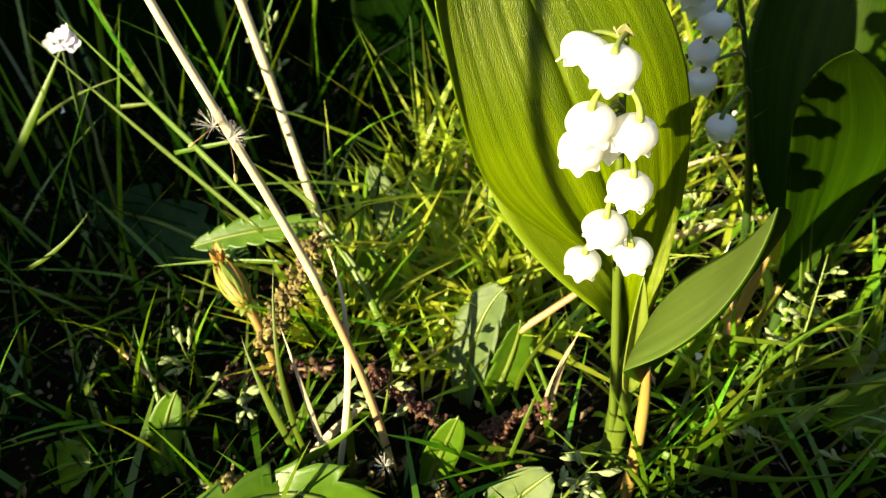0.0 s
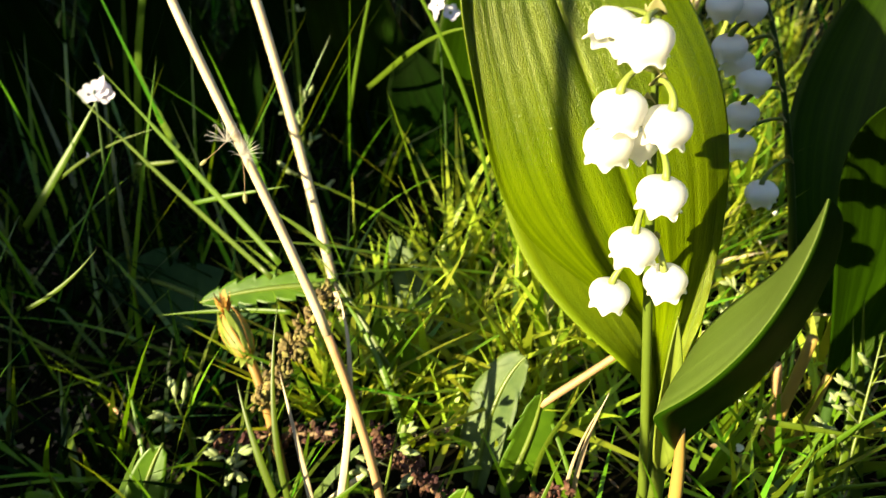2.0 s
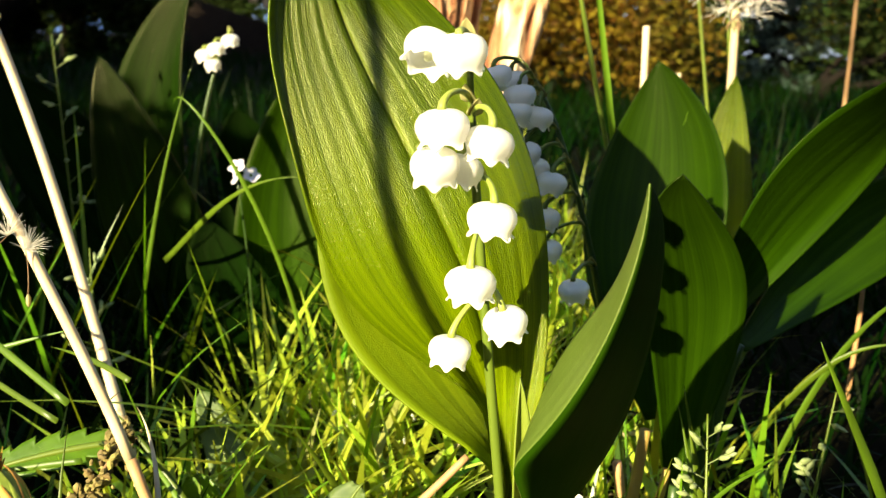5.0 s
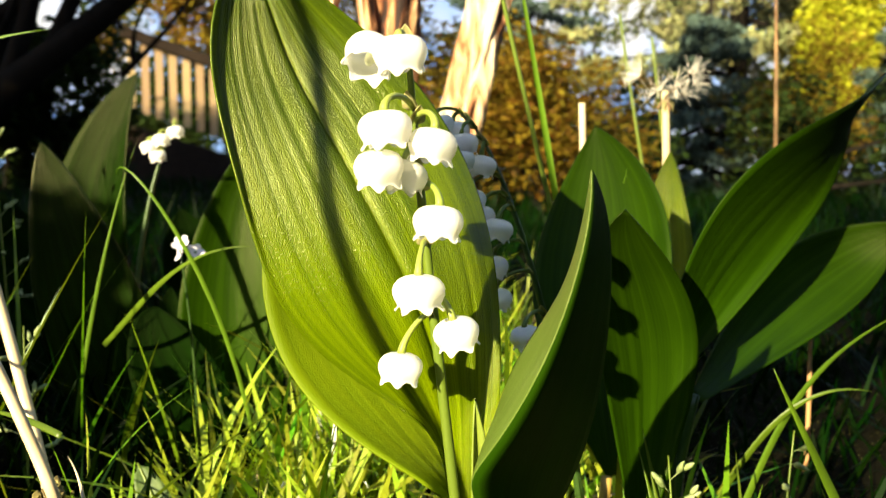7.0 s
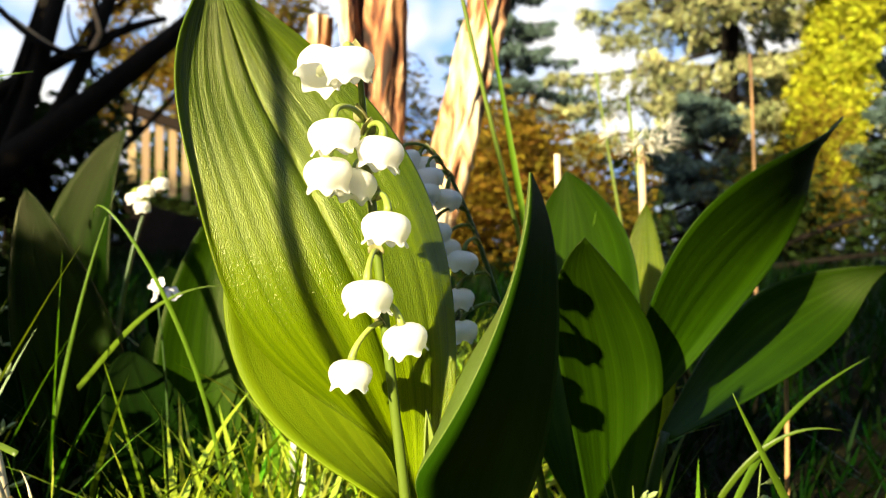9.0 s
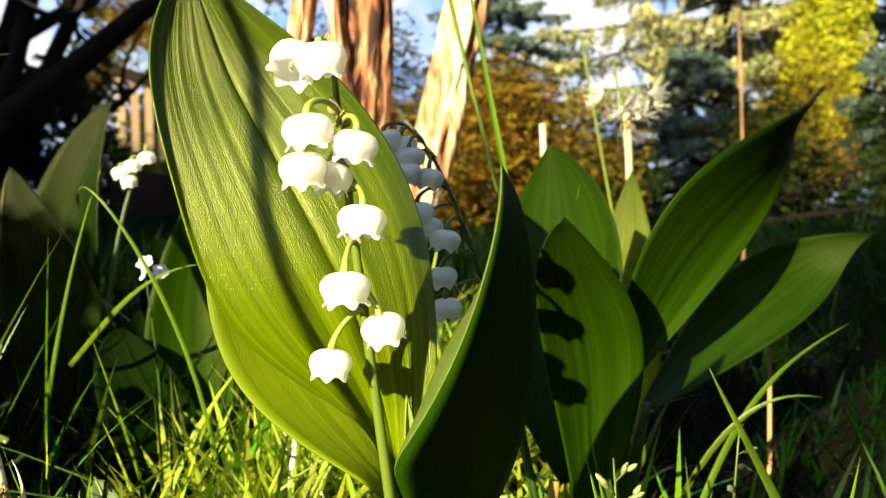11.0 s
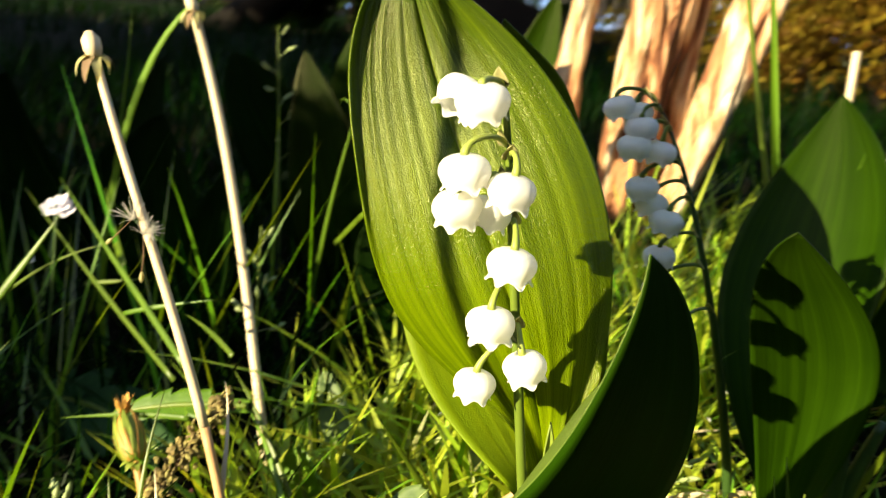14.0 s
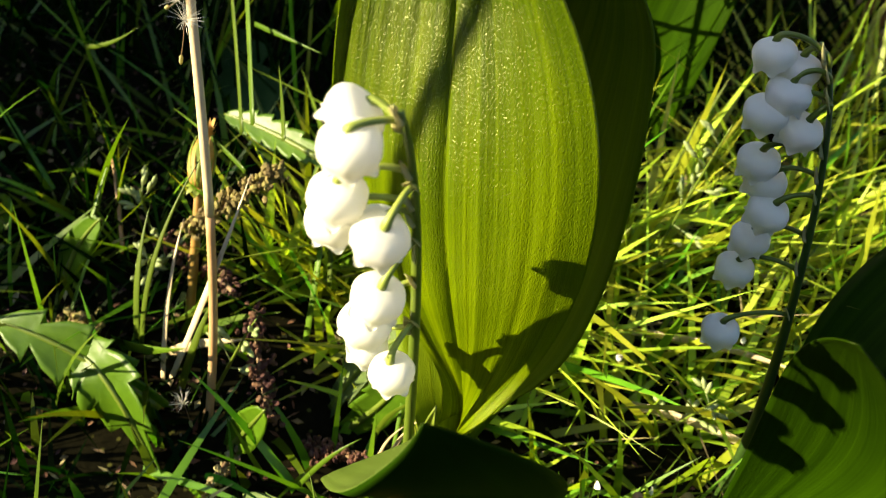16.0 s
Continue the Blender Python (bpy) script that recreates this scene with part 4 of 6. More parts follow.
# ---------------------------------------------------------------- toothed weed leaves
def toothed_leaf(base, tip, width, bend, face, mat, label, teeth=5, lobed=0.55, cup=0.15):
    """A dandelion leaf: lobes that point back along a pale midrib."""
    ob = thing("dandelion_leaf", base, label, "leaf")
    b, t = Vector(base), Vector(tip)
    k = teeth * 6 + 1
    mid = bezier([b, b.lerp(t, 0.35) + Vector(bend), b.lerp(t, 0.7) + Vector(bend), t], k)
    L, R = [], []
    for i, q in enumerate(mid):
        u = i / (k - 1)
        d = Vector(mid[min(i + 1, k - 1)] - mid[max(i - 1, 0)]).normalized()
        side = d.cross(Vector(face)).normalized()
        nrm = side.cross(d)
        saw = 1 - lobed * ((u * teeth) % 1.0)
        w = width / 2 * max(0.04, math.sin(math.pi * min(1, u * 0.9 + 0.06)) ** 0.7 * saw) if u < 0.99 else 0.0002
        back = -d * width * 0.12 * (1 if (u * teeth) % 1.0 < 0.2 else 0)
        L.append(Vector(q) - side * w + nrm * cup * w + back)
        R.append(Vector(q) + side * w + nrm * cup * w + back)
    thicken(wpart("blade", blade_sheet(L, mid, R, 8, 0.0002, 5), mat, ob), 0.0003)
    wpart("midrib", tube([q + np.array((0, 0, 0.0001)) for q in mid], (0.0010, 0.0007, 0.0003), 6), STEM, ob, "pale midrib")
    return ob


toothed_leaf((0.006, 0.172, 0.002), (0.014, 0.187, 0.034), 0.016, (-0.003, 0.002, 0.004), (-0.5, -0.7, 0.5), WEED_GREY, "pale grey-green toothed dandelion leaf", 4, 0.3)
toothed_leaf((0.013, 0.172, 0.002), (0.019, 0.180, 0.030), 0.012, (0.002, 0.002, 0.002), (0.5, -0.8, 0.3), WEED, "dark green dandelion leaf in shade", 4, 0.3)
toothed_leaf((-0.012, 0.136, 0.010), (-0.046, 0.114, 0.020), 0.016, (0.0, 0.0, 0.006), (-0.4, -0.7, 0.7), WEED, "bright green lobed dandelion leaf near the ground", 4, 0.75)
toothed_leaf((-0.004, 0.130, 0.004), (-0.031, 0.126, 0.017), 0.020, (0.0, 0.0, 0.010), (-0.4, -0.7, 0.7), WEED, "green lobed dandelion leaf low in the grass", 4, 0.5)
toothed_leaf((-0.070, 0.203, 0.012), (-0.135, 0.222, 0.004), 0.026, (0.0, 0.0, 0.008), (0.0, -0.7, 0.7), WEED_SHADED, "toothed leaf, its green darkened as in shade", 4, 0.55)
toothed_leaf((-0.040, 0.198, 0.036), (-0.074, 0.188, 0.030), 0.010, (0.0, 0.0, 0.002), (0.0, -0.7, 0.8), WEED, "green toothed leaf over the closed dandelion", 7, 0.5)
toothed_leaf((-0.020, 0.215, 0.004), (-0.034, 0.228, 0.036), 0.010, (0.002, 0.0, 0.0), (0.3, -0.9, 0.2), WEED_GREY, "small pale upright leaf", 3, 0.1)
toothed_leaf((-0.016, 0.195, 0.004), (-0.026, 0.200, 0.028), 0.015, (-0.002, 0.0, 0.0), (-0.3, -0.8, 0.5), WEED, "rounded bright green leaf", 3, 0.1)
toothed_leaf((0.002, 0.146, 0.002), (0.009, 0.150, 0.027), 0.009, (0.0, 0.0, 0.0), (0.2, -0.9, 0.3), WEED, "green pointed leaf by the rusty seeds", 3, 0.1)
toothed_leaf((0.018, 0.137, 0.002), (0.032, 0.143, 0.022), 0.013, (0.0, 0.0, 0.002), (0.0, -0.7, 0.7), WEED_GREY, "pale ribbed leaf at the foot of the lily", 3, 0.15)
toothed_leaf((-0.062, 0.134, 0.0), (-0.060, 0.146, 0.023), 0.009, (-0.003, 0.0, 0.0), (0.2, -0.9, 0.4), WEED, "single bright green upright leaf", 3, 0.05)
toothed_leaf((-0.092, 0.128, 0.0), (-0.075, 0.128, 0.014), 0.014, (0.0, 0.0, 0.004), (0.0, -0.6, 0.8), WEED, "bright green ground leaf", 3, 0.2)
toothed_leaf((0.105, 0.185, 0.0), (0.125, 0.190, 0.020), 0.018, (0.0, 0.0, 0.004), (-0.1, -0.7, 0.7), WEED, "dark rounded leaf among the grass", 3, 0.15)


# ---------------------------------------------------------------- seed spikes lying in the grass
def seed_spike(points, radius, count, grain, mat, label, seed):
    g = np.random.default_rng(seed)
    p = bezier(points, 30)
    ob = thing("seed_spike", tuple(p[0]), label, "seed head")
    wpart("stalk", tube(p, (0.0007, 0.0005, 0.0003), 6), DRY, ob)
    bm = bmesh.new()
    for _ in range(count):
        q = Vector(p[g.integers(0, 30)]) + Vector(g.normal(0, radius * 0.55, 3))
        s = g.uniform(0.6, 1.2) * grain
        m = Matrix.LocRotScale(q, Euler(g.uniform(0, 6.28, 3)), (s, s * g.uniform(0.5, 0.8), s * g.uniform(0.35, 0.6)))
        bmesh.ops.create_icosphere(bm, subdivisions=1, radius=1.0, matrix=m)
    tagged(wpart("seed_mass", bm, mat, ob, smooth=False), kind="stuff")
    return ob


seed_spike([(0.012, 0.160, 0.006), (0.018, 0.162, 0.008), (0.022, 0.165, 0.011), (0.028, 0.167, 0.015)], 0.0024, 150, 0.0011, RUST, "rust-brown dry dock seeds on the ground", 1)
seed_spike([(0.006, 0.154, 0.014), (-0.002, 0.156, 0.018), (-0.010, 0.159, 0.022), (-0.016, 0.163, 0.022)], 0.0026, 170, 0.0011, RUST, "dark red-brown dock seeds in the grass", 2)
seed_spike([(-0.026, 0.163, 0.020), (-0.036, 0.163, 0.017), (-0.046, 0.162, 0.014), (-0.056, 0.160, 0.011)], 0.0026, 150, 0.0011, RUST, "dark brown seeds in shade", 3)
seed_spike([(-0.0421, 0.16, 0.0281), (-0.0396, 0.164, 0.0331), (-0.0355, 0.17, 0.0418), (-0.0326, 0.178, 0.0491)], 0.0024, 300, 0.0012, SEED, "olive-brown seed spike beside the dandelion", 4)
seed_spike([(0.004, 0.146, 0.004), (0.007, 0.141, 0.006), (0.010, 0.136, 0.007), (0.013, 0.131, 0.006)], 0.0014, 60, 0.0010, HAY, "bleached catkin on the ground", 5)
seed_spike([(-0.050, 0.128, 0.002), (-0.047, 0.130, 0.006), (-0.044, 0.132, 0.009), (-0.042, 0.134, 0.010)], 0.003, 70, 0.0014, SEED, "olive seeds in the shade at ground level", 6)


def meadow_grass(base, top, branches, spread, seed, label):
    """A flowering meadow grass: a culm with short side twigs, each ending in pale spikelets."""
    g = np.random.default_rng(seed)
    b, t = Vector(base), Vector(top)
    ob = thing("meadow_grass", base, label, "grass", "flowering grasses")
    path = bezier([b, b.lerp(t, 0.4), b.lerp(t, 0.7) + Vector((0, 0, 0.003)), t], 16)
    wpart("culm", tube(path, (0.0005, 0.0004, 0.0002), 6), STEM, ob)
    for i in range(branches):
        q = Vector(path[6 + int(9 * i / branches)])
        a = g.uniform(0, 2 * math.pi)
        e = q + Vector((math.cos(a), math.sin(a) * 0.6, g.uniform(0.1, 0.9))) * spread * (1.1 - 0.6 * i / branches)
        bm = tube([q, q.lerp(e, 0.6), e], (0.00018, 0.00014, 0.0001), 4)
        for k in range(3):
            c = q.lerp(e, 0.6 + 0.2 * k)
            d = Vector(g.normal(0, 0.5, 3)) + (e - q).normalized() * 1.5
            d.normalize()
            tube([c, c + d * 0.0012, c + d * 0.0026, c + d * 0.0036], (0.0002, 0.0007, 0.0006, 0.0001), 6, bm)
        wpart("spikelet", bm, BUD, ob)
    return ob


meadow_grass((0.088, 0.180, 0.0), (0.091, 0.203, 0.046), 8, 0.007, 1, "pale flowering meadow grass in full sun")
meadow_grass((0.030, 0.140, 0.0), (0.041, 0.142, 0.031), 7, 0.006, 2, "pale flowering grass at the foot of the lily")
meadow_grass((-0.072, 0.252, 0.0), (-0.076, 0.262, 0.064), 7, 0.007, 3, "flowering grass in the shade")
meadow_grass((-0.062, 0.160, 0.0), (-0.064, 0.158, 0.024), 6, 0.006, 4, "pale flowering grass beside the dandelion")
meadow_grass((-0.050, 0.150, 0.0), (-0.046, 0.152, 0.020), 6, 0.005, 5, "pale flowering grass in the litter")
meadow_grass((0.100, 0.165, 0.0), (0.108, 0.172, 0.022), 6, 0.006, 6, "pale flowering grass low in the sun")
meadow_grass((0.118, 0.205, 0.0), (0.125, 0.214, 0.048), 6, 0.006, 7, "flowering grass beside the spreading leaves")
meadow_grass((0.075, 0.172, 0.0), (0.082, 0.165, 0.016), 5, 0.005, 8, "pale grass flowers near the ground")
meadow_grass((-0.125, 0.36, 0.0), (-0.135, 0.37, 0.125), 10, 0.010, 9, "flowering grass against the dark fence")
meadow_grass((0.022, 0.275, 0.0), (0.020, 0.28, 0.065), 7, 0.008, 10, "pale grass flowers behind the flower")
meadow_grass((-0.012, 0.148, 0.0), (-0.008, 0.158, 0.034), 5, 0.005, 11, "grey-green grass flower by the stalk")
meadow_grass((0.060, 0.235, 0.0), (0.066, 0.24, 0.03), 6, 0.006, 12, "pale grass flowers in the sunlit litter")


# ---------------------------------------------------------------- broad single blades
def single_blade(handles, width, label, mat=None, taper=0.6):
    p = bezier(handles, 18)
    ob = finish("grass_blade", grass_strip(p, width, 0.3, taper=taper), mat or BLADE)
    thicken(ob, 0.00018)
    return tagged(ob, label, "grass", "broad grass blades")


GREEN = "broad bright green grass blade"
for handles, width, label in [
    ([(-0.0100, 0.268, 0.000), (-0.0110, 0.262, 0.065), (-0.0331, 0.252, 0.100), (-0.0456, 0.255, 0.116), (-0.0490, 0.262, 0.107)], 0.0018, "arching green blade before the shaded lilies"),
    ([(-0.0682, 0.3019, 0.050), (-0.050, 0.286, 0.0667), (-0.0361, 0.2745, 0.0858), (-0.0135, 0.2682, 0.0865)], 0.0026, "green blade crossing the shade"),
    ([(0.1186, 0.2577, 0.000), (0.1316, 0.252, 0.036), (0.144, 0.2488, 0.052), (0.162, 0.2449, 0.0488)], 0.0028, "green blade bent over beside the spreading leaves"),
    ([(0.1120, 0.2270, 0.000), (0.1373, 0.2512, 0.045), (0.1586, 0.2681, 0.0533), (0.1877, 0.276, 0.0652)], 0.0030, "green blade leaning outward"),
    ([(0.145, 0.20, 0.0), (0.128, 0.195, 0.035), (0.112, 0.19, 0.060), (0.108, 0.19, 0.069)], 0.0040, "dark green blade in shade"),
    
    
    
    ([(0.096, 0.192, 0.0), (0.094, 0.200, 0.010), (0.091, 0.205, 0.030), (0.087, 0.210, 0.050)], 0.0046, "pale broad blade standing in the sun"), ([(0.088, 0.180, -0.002), (0.087, 0.183, 0.01), (0.084, 0.187, 0.014), (0.082, 0.19, 0.022)], 0.0046, "pale broad blade standing in the sun"),
    
    
    ([(-0.040, 0.174, 0.044), (-0.052, 0.175, 0.042), (-0.066, 0.175, 0.038), (-0.078, 0.175, 0.034)], 0.0018, "thin blade lying across the dandelion"), ([(-0.012, 0.176, 0.0), (-0.018, 0.182, 0.024), (-0.030, 0.192, 0.032), (-0.044, 0.202, 0.036)], 0.0026, GREEN),
    ([(-0.080, 0.138, 0.0), (-0.088, 0.148, 0.006), (-0.100, 0.16, 0.012), (-0.110, 0.172, 0.014)], 0.0034, GREEN), ([(-0.047, 0.128, 0.0), (-0.054, 0.136, 0.012), (-0.062, 0.146, 0.016), (-0.068, 0.152, 0.017)], 0.0016, GREEN),
    ([(-0.030, 0.146, 0.0), (-0.024, 0.150, 0.012), (-0.016, 0.154, 0.018), (-0.012, 0.158, 0.021)], 0.0036, "bleached broad blade at the stalk foot"), ([(-0.016, 0.142, 0.0), (-0.016, 0.146, 0.018), (-0.020, 0.152, 0.028), (-0.018, 0.155, 0.034)], 0.0030, "yellow-green blade twisting in the sun"),
    ([(-0.160, 0.28, 0.0), (-0.158, 0.285, 0.06), (-0.152, 0.29, 0.095), (-0.149, 0.29, 0.128)], 0.0024, "upright green blade against the dark fence"), ([(-0.085, 0.31, 0.0), (-0.076, 0.305, 0.05), (-0.066, 0.30, 0.09), (-0.055, 0.30, 0.118)], 0.0020, "upright green blade beside the small cluster"),
    ([(0.052, 0.175, 0.0), (0.075, 0.176, 0.022), (0.10, 0.178, 0.030), (0.128, 0.182, 0.032)], 0.0020, GREEN), ([(0.050, 0.140, 0.0), (0.044, 0.143, 0.022), (0.036, 0.145, 0.032), (0.028, 0.148, 0.033)], 0.0016, GREEN),
    ([(-0.0194, 0.1420, 0.0049), (-0.0147, 0.1487, 0.0376), (-0.0166, 0.1567, 0.0560), (-0.0252, 0.1660, 0.0600)], 0.0022, "bleached blade standing behind the leaning stalk"),
    ([(-0.0203, 0.1410, 0.0062), (-0.0245, 0.1443, 0.0241), (-0.0291, 0.1490, 0.0365), (-0.0342, 0.1550, 0.0432)], 0.0020, "bleached blade standing behind the leaning stalk"),
    ([(-0.0302, 0.1370, 0.0123), (-0.0228, 0.1380, 0.0186), (-0.0159, 0.1397, 0.0255), (-0.0096, 0.1420, 0.0331)], 0.0034, "broad yellow-green blade lying across the stalk foot"),
    ([(-0.0171, 0.1860, 0.0146), (-0.0283, 0.1927, 0.0291), (-0.0392, 0.1993, 0.0381), (-0.0498, 0.2060, 0.0416)], 0.0022, "long bright green blade rising behind the stalk"),
    ([(-0.0276, 0.1390, 0.0164), (-0.0330, 0.1417, 0.0265), (-0.0379, 0.1457, 0.0351), (-0.0422, 0.1510, 0.0420)], 0.0026, "green blade standing before the closed dandelion"),
    ([(-0.0253, 0.1390, 0.0171), (-0.0310, 0.1427, 0.0308), (-0.0342, 0.1497, 0.0448), (-0.0351, 0.1600, 0.0591)], 0.0020, "green blade standing before the closed dandelion"),
    ([(0.0873, 0.1860, 0.0119), (0.0894, 0.1903, 0.0173), (0.0885, 0.1967, 0.0291), (0.0847, 0.2050, 0.0473)], 0.0034, "broad green blade standing in the sun beside the lily"),
    ([(0.0779, 0.1650, 0.0115), (0.0777, 0.1680, 0.0192), (0.0775, 0.1717, 0.0262), (0.0772, 0.1760, 0.0324)], 0.0036, "broad green blade standing in the sun beside the lily"),
    ([(0.0571, 0.1580, 0.0153), (0.0736, 0.1580, 0.0076), (0.0908, 0.1607, 0.0076), (0.1087, 0.1660, 0.0152)], 0.0030, "long blade lying low in the grass"),
    ([(0.0667, 0.1850, 0.0297), (0.0746, 0.1853, 0.0299), (0.0832, 0.1863, 0.0294), (0.0926, 0.1880, 0.0284)], 0.0022, "blade lying level behind the leaf shoot"),
    ([(0.0759, 0.1800, 0.0194), (0.0855, 0.1873, 0.0314), (0.0958, 0.1933, 0.0370), (0.1067, 0.1980, 0.0363)], 0.0018, "thin blade slanting in the sun"),
    ([(0.0551, 0.1500, 0.0081), (0.0498, 0.1500, 0.0209), (0.0424, 0.1500, 0.0248), (0.0331, 0.1500, 0.0196)], 0.0018, "green blade arching at the foot of the lily"),
    ([(0.0223, 0.1780, 0.0227), (0.0280, 0.1727, 0.0144), (0.0307, 0.1700, 0.0088), (0.0304, 0.1700, 0.0060)], 0.0014, "thin blade in the sun beside the lily stem"),
    ([(0.0213, 0.1520, 0.0097), (0.0234, 0.1540, 0.0209), (0.0253, 0.1573, 0.0277), (0.0269, 0.1620, 0.0302)], 0.0016, "thin blade in the sun beside the lily stem"),
    ([(-0.0438, 0.1780, 0.0542), (-0.0655, 0.1897, 0.0630), (-0.0887, 0.2020, 0.0725), (-0.1135, 0.2150, 0.0826)], 0.0022, "long thin bright blade in a beam of sun"),
    ([(-0.0452, 0.1760, 0.0513), (-0.0708, 0.1897, 0.0565), (-0.0979, 0.2027, 0.0653), (-0.1263, 0.2150, 0.0776)], 0.0018, "long thin bright blade in a beam of sun"),
    ([(-0.0917, 0.2150, 0.0599), (-0.0998, 0.2220, 0.0623), (-0.1085, 0.2297, 0.0674), (-0.1177, 0.2380, 0.0750)], 0.0030, "long thin bright blade in a beam of sun"),
    ([(-0.1386, 0.2120, 0.0397), (-0.1263, 0.2133, 0.0518), (-0.1122, 0.2147, 0.0605), (-0.0964, 0.2160, 0.0657)], 0.0014, "long thin bright blade in a beam of sun"),
    ([(-0.1428, 0.2060, 0.0308), (-0.1335, 0.2113, 0.0450), (-0.1255, 0.2167, 0.0585), (-0.1186, 0.2220, 0.0713)], 0.0036, "broad grey-green blade in a beam of sun"),
    ([(-0.1125, 0.2220, 0.0489), (-0.1060, 0.2220, 0.0501), (-0.0985, 0.2220, 0.0520), (-0.0900, 0.2220, 0.0544)], 0.0018, "long thin bright blade in a beam of sun"),
    ([(-0.0793, 0.2000, 0.0528), (-0.0716, 0.1993, 0.0561), (-0.0625, 0.2000, 0.0589), (-0.0519, 0.2020, 0.0614)], 0.0018, "long thin bright blade in a beam of sun"),
    ([(-0.1075, 0.1650, 0.0366), (-0.1000, 0.1667, 0.0409), (-0.0936, 0.1690, 0.0466), (-0.0884, 0.1720, 0.0537)], 0.0016, "long thin bright blade in a beam of sun"),
    ([(-0.0312, 0.1780, 0.0596), (-0.0379, 0.1820, 0.0613), (-0.0451, 0.1860, 0.0619), (-0.0526, 0.1900, 0.0613)], 0.0018, "long thin bright blade in a beam of sun"),
    ([(0.02, 0.175, 0.0), (0.018, 0.176, 0.015), (0.026, 0.174, 0.030), (0.030, 0.176, 0.040)], 0.0018, GREEN), ([(0.028, 0.170, 0.0), (0.027, 0.168, 0.015), (0.029, 0.166, 0.030), (0.033, 0.168, 0.040)], 0.0012, "bleached blade beside the lily stem"),
    ([(0.012, 0.215, 0.0), (0.006, 0.21, 0.02), (0.0, 0.20, 0.035), (-0.004, 0.198, 0.042)], 0.0024, GREEN), ([(-0.058, 0.135, 0.0), (-0.062, 0.142, 0.014), (-0.070, 0.15, 0.024), (-0.076, 0.158, 0.030)], 0.0022, GREEN)]:
    single_blade(handles, width * 0.66, label, STRAW if label.startswith("bleached") else BLADE)

# tall culm with its sheath, behind the lilies
culm = thing("tall_grass", (0.095, 0.28, 0.0), "tall green grass culm with a split sheath", "grass")
wpart("culm", tube(bezier([(0.1010, 0.281, -0.002), (0.0900, 0.2785, 0.055), (0.0740, 0.2740, 0.100), (0.0526, 0.2623, 0.185)], 20), (0.0009, 0.0008, 0.0006), 8), STEM, culm)
wpart("blade", grass_strip(bezier([(0.0840, 0.277, 0.070), (0.0750, 0.275, 0.110), (0.0690, 0.272, 0.150), (0.0570, 0.268, 0.200)], 18), 0.0022, 0.6), BLADE, culm)
wpart("blade", grass_strip(bezier([(0.0840, 0.277, 0.070), (0.0900, 0.275, 0.085), (0.0960, 0.272, 0.095), (0.0980, 0.27, 0.110)], 12), 0.0016, 0.4), BLADE, culm)
culm2 = thing("tall_grass", (0.165, 0.40, 0.0), "thin green grass culms beside the far stalk", "grass")
wpart("culm", tube(bezier([(0.160, 0.40, 0.0), (0.150, 0.40, 0.07), (0.138, 0.40, 0.12), (0.128, 0.40, 0.18)], 14), (0.0009, 0.0008, 0.0006), 6), STEM, culm2)
wpart("culm", tube(bezier([(0.166, 0.40, 0.0), (0.158, 0.40, 0.07), (0.150, 0.40, 0.12), (0.143, 0.40, 0.17)], 14), (0.0009, 0.0008, 0.0006), 6), STEM, culm2)


def dead_stem(p0, p1, r, mat, label):
    a, b = Vector(p0), Vector(p1)
    m = a.lerp(b, 0.5) + Vector((0.02, 0.01, 0)) * (b - a).length
    ob = finish("dead_stem", tube(bezier([a, m, b], 12), (r, r * 0.9, r * 0.8), 9), mat)
    return tagged(ob, label, "stem", "dead stems")


dead_stem((0.101, 0.34, 0.0), (0.099, 0.34, 0.135), 0.0016, STRAW, "pale broken stem behind the leaves")
dead_stem((0.250, 0.50, 0.0), (0.244, 0.50, 0.215), 0.0012, STRAW_ORANGE, "thin upright tan stick")
dead_stem((0.125, 0.37, 0.0), (0.120, 0.37, 0.118), 0.0015, STRAW, "pale broken stem behind the leaves")
dead_stem((0.178, 0.31, 0.0), (0.176, 0.31, 0.075), 0.0009, STRAW_ORANGE, "short tan stem among the leaves")
dead_stem((0.074, 0.205, 0.0), (0.078, 0.206, 0.040), 0.0016, PETIOLE, "orange-yellow dead stem in the litter")
dead_stem((0.077, 0.206, 0.0), (0.071, 0.201, 0.034), 0.0014, STRAW_ORANGE, "tan dead stem in the litter")
dead_stem((0.079, 0.204, 0.0), (0.084, 0.206, 0.030), 0.0012, PETIOLE, "orange-yellow dead stem in the litter")
dead_stem((0.019, 0.180, 0.026), (0.036, 0.186, 0.042), 0.0010, STRAW_ORANGE, "straw lying across the grass")
dead_stem((-0.060, 0.150, 0.004), (-0.085, 0.160, 0.016), 0.0006, STRAW_ORANGE, "reddish twig in the shade")
for handles, width in (
                       ([(0.030, 0.172, 0.0), (0.029, 0.170, 0.014), (0.030, 0.168, 0.028), (0.034, 0.170, 0.042)], 0.0012), ([(0.050, 0.24, 0.004), (0.064, 0.245, 0.014), (0.080, 0.25, 0.018), (0.098, 0.255, 0.016)], 0.0024), ([(0.03, 0.255, 0.004), (0.045, 0.26, 0.016), (0.06, 0.27, 0.02), (0.078, 0.28, 0.02)], 0.0022)):
    single_blade(handles, width, "bleached straw-coloured blade in the sun", STRAW, 0.5)
dead_stem((0.035, 0.30, 0.01), (0.055, 0.32, 0.012), 0.0014, STRAW, "straw lying across the grass")


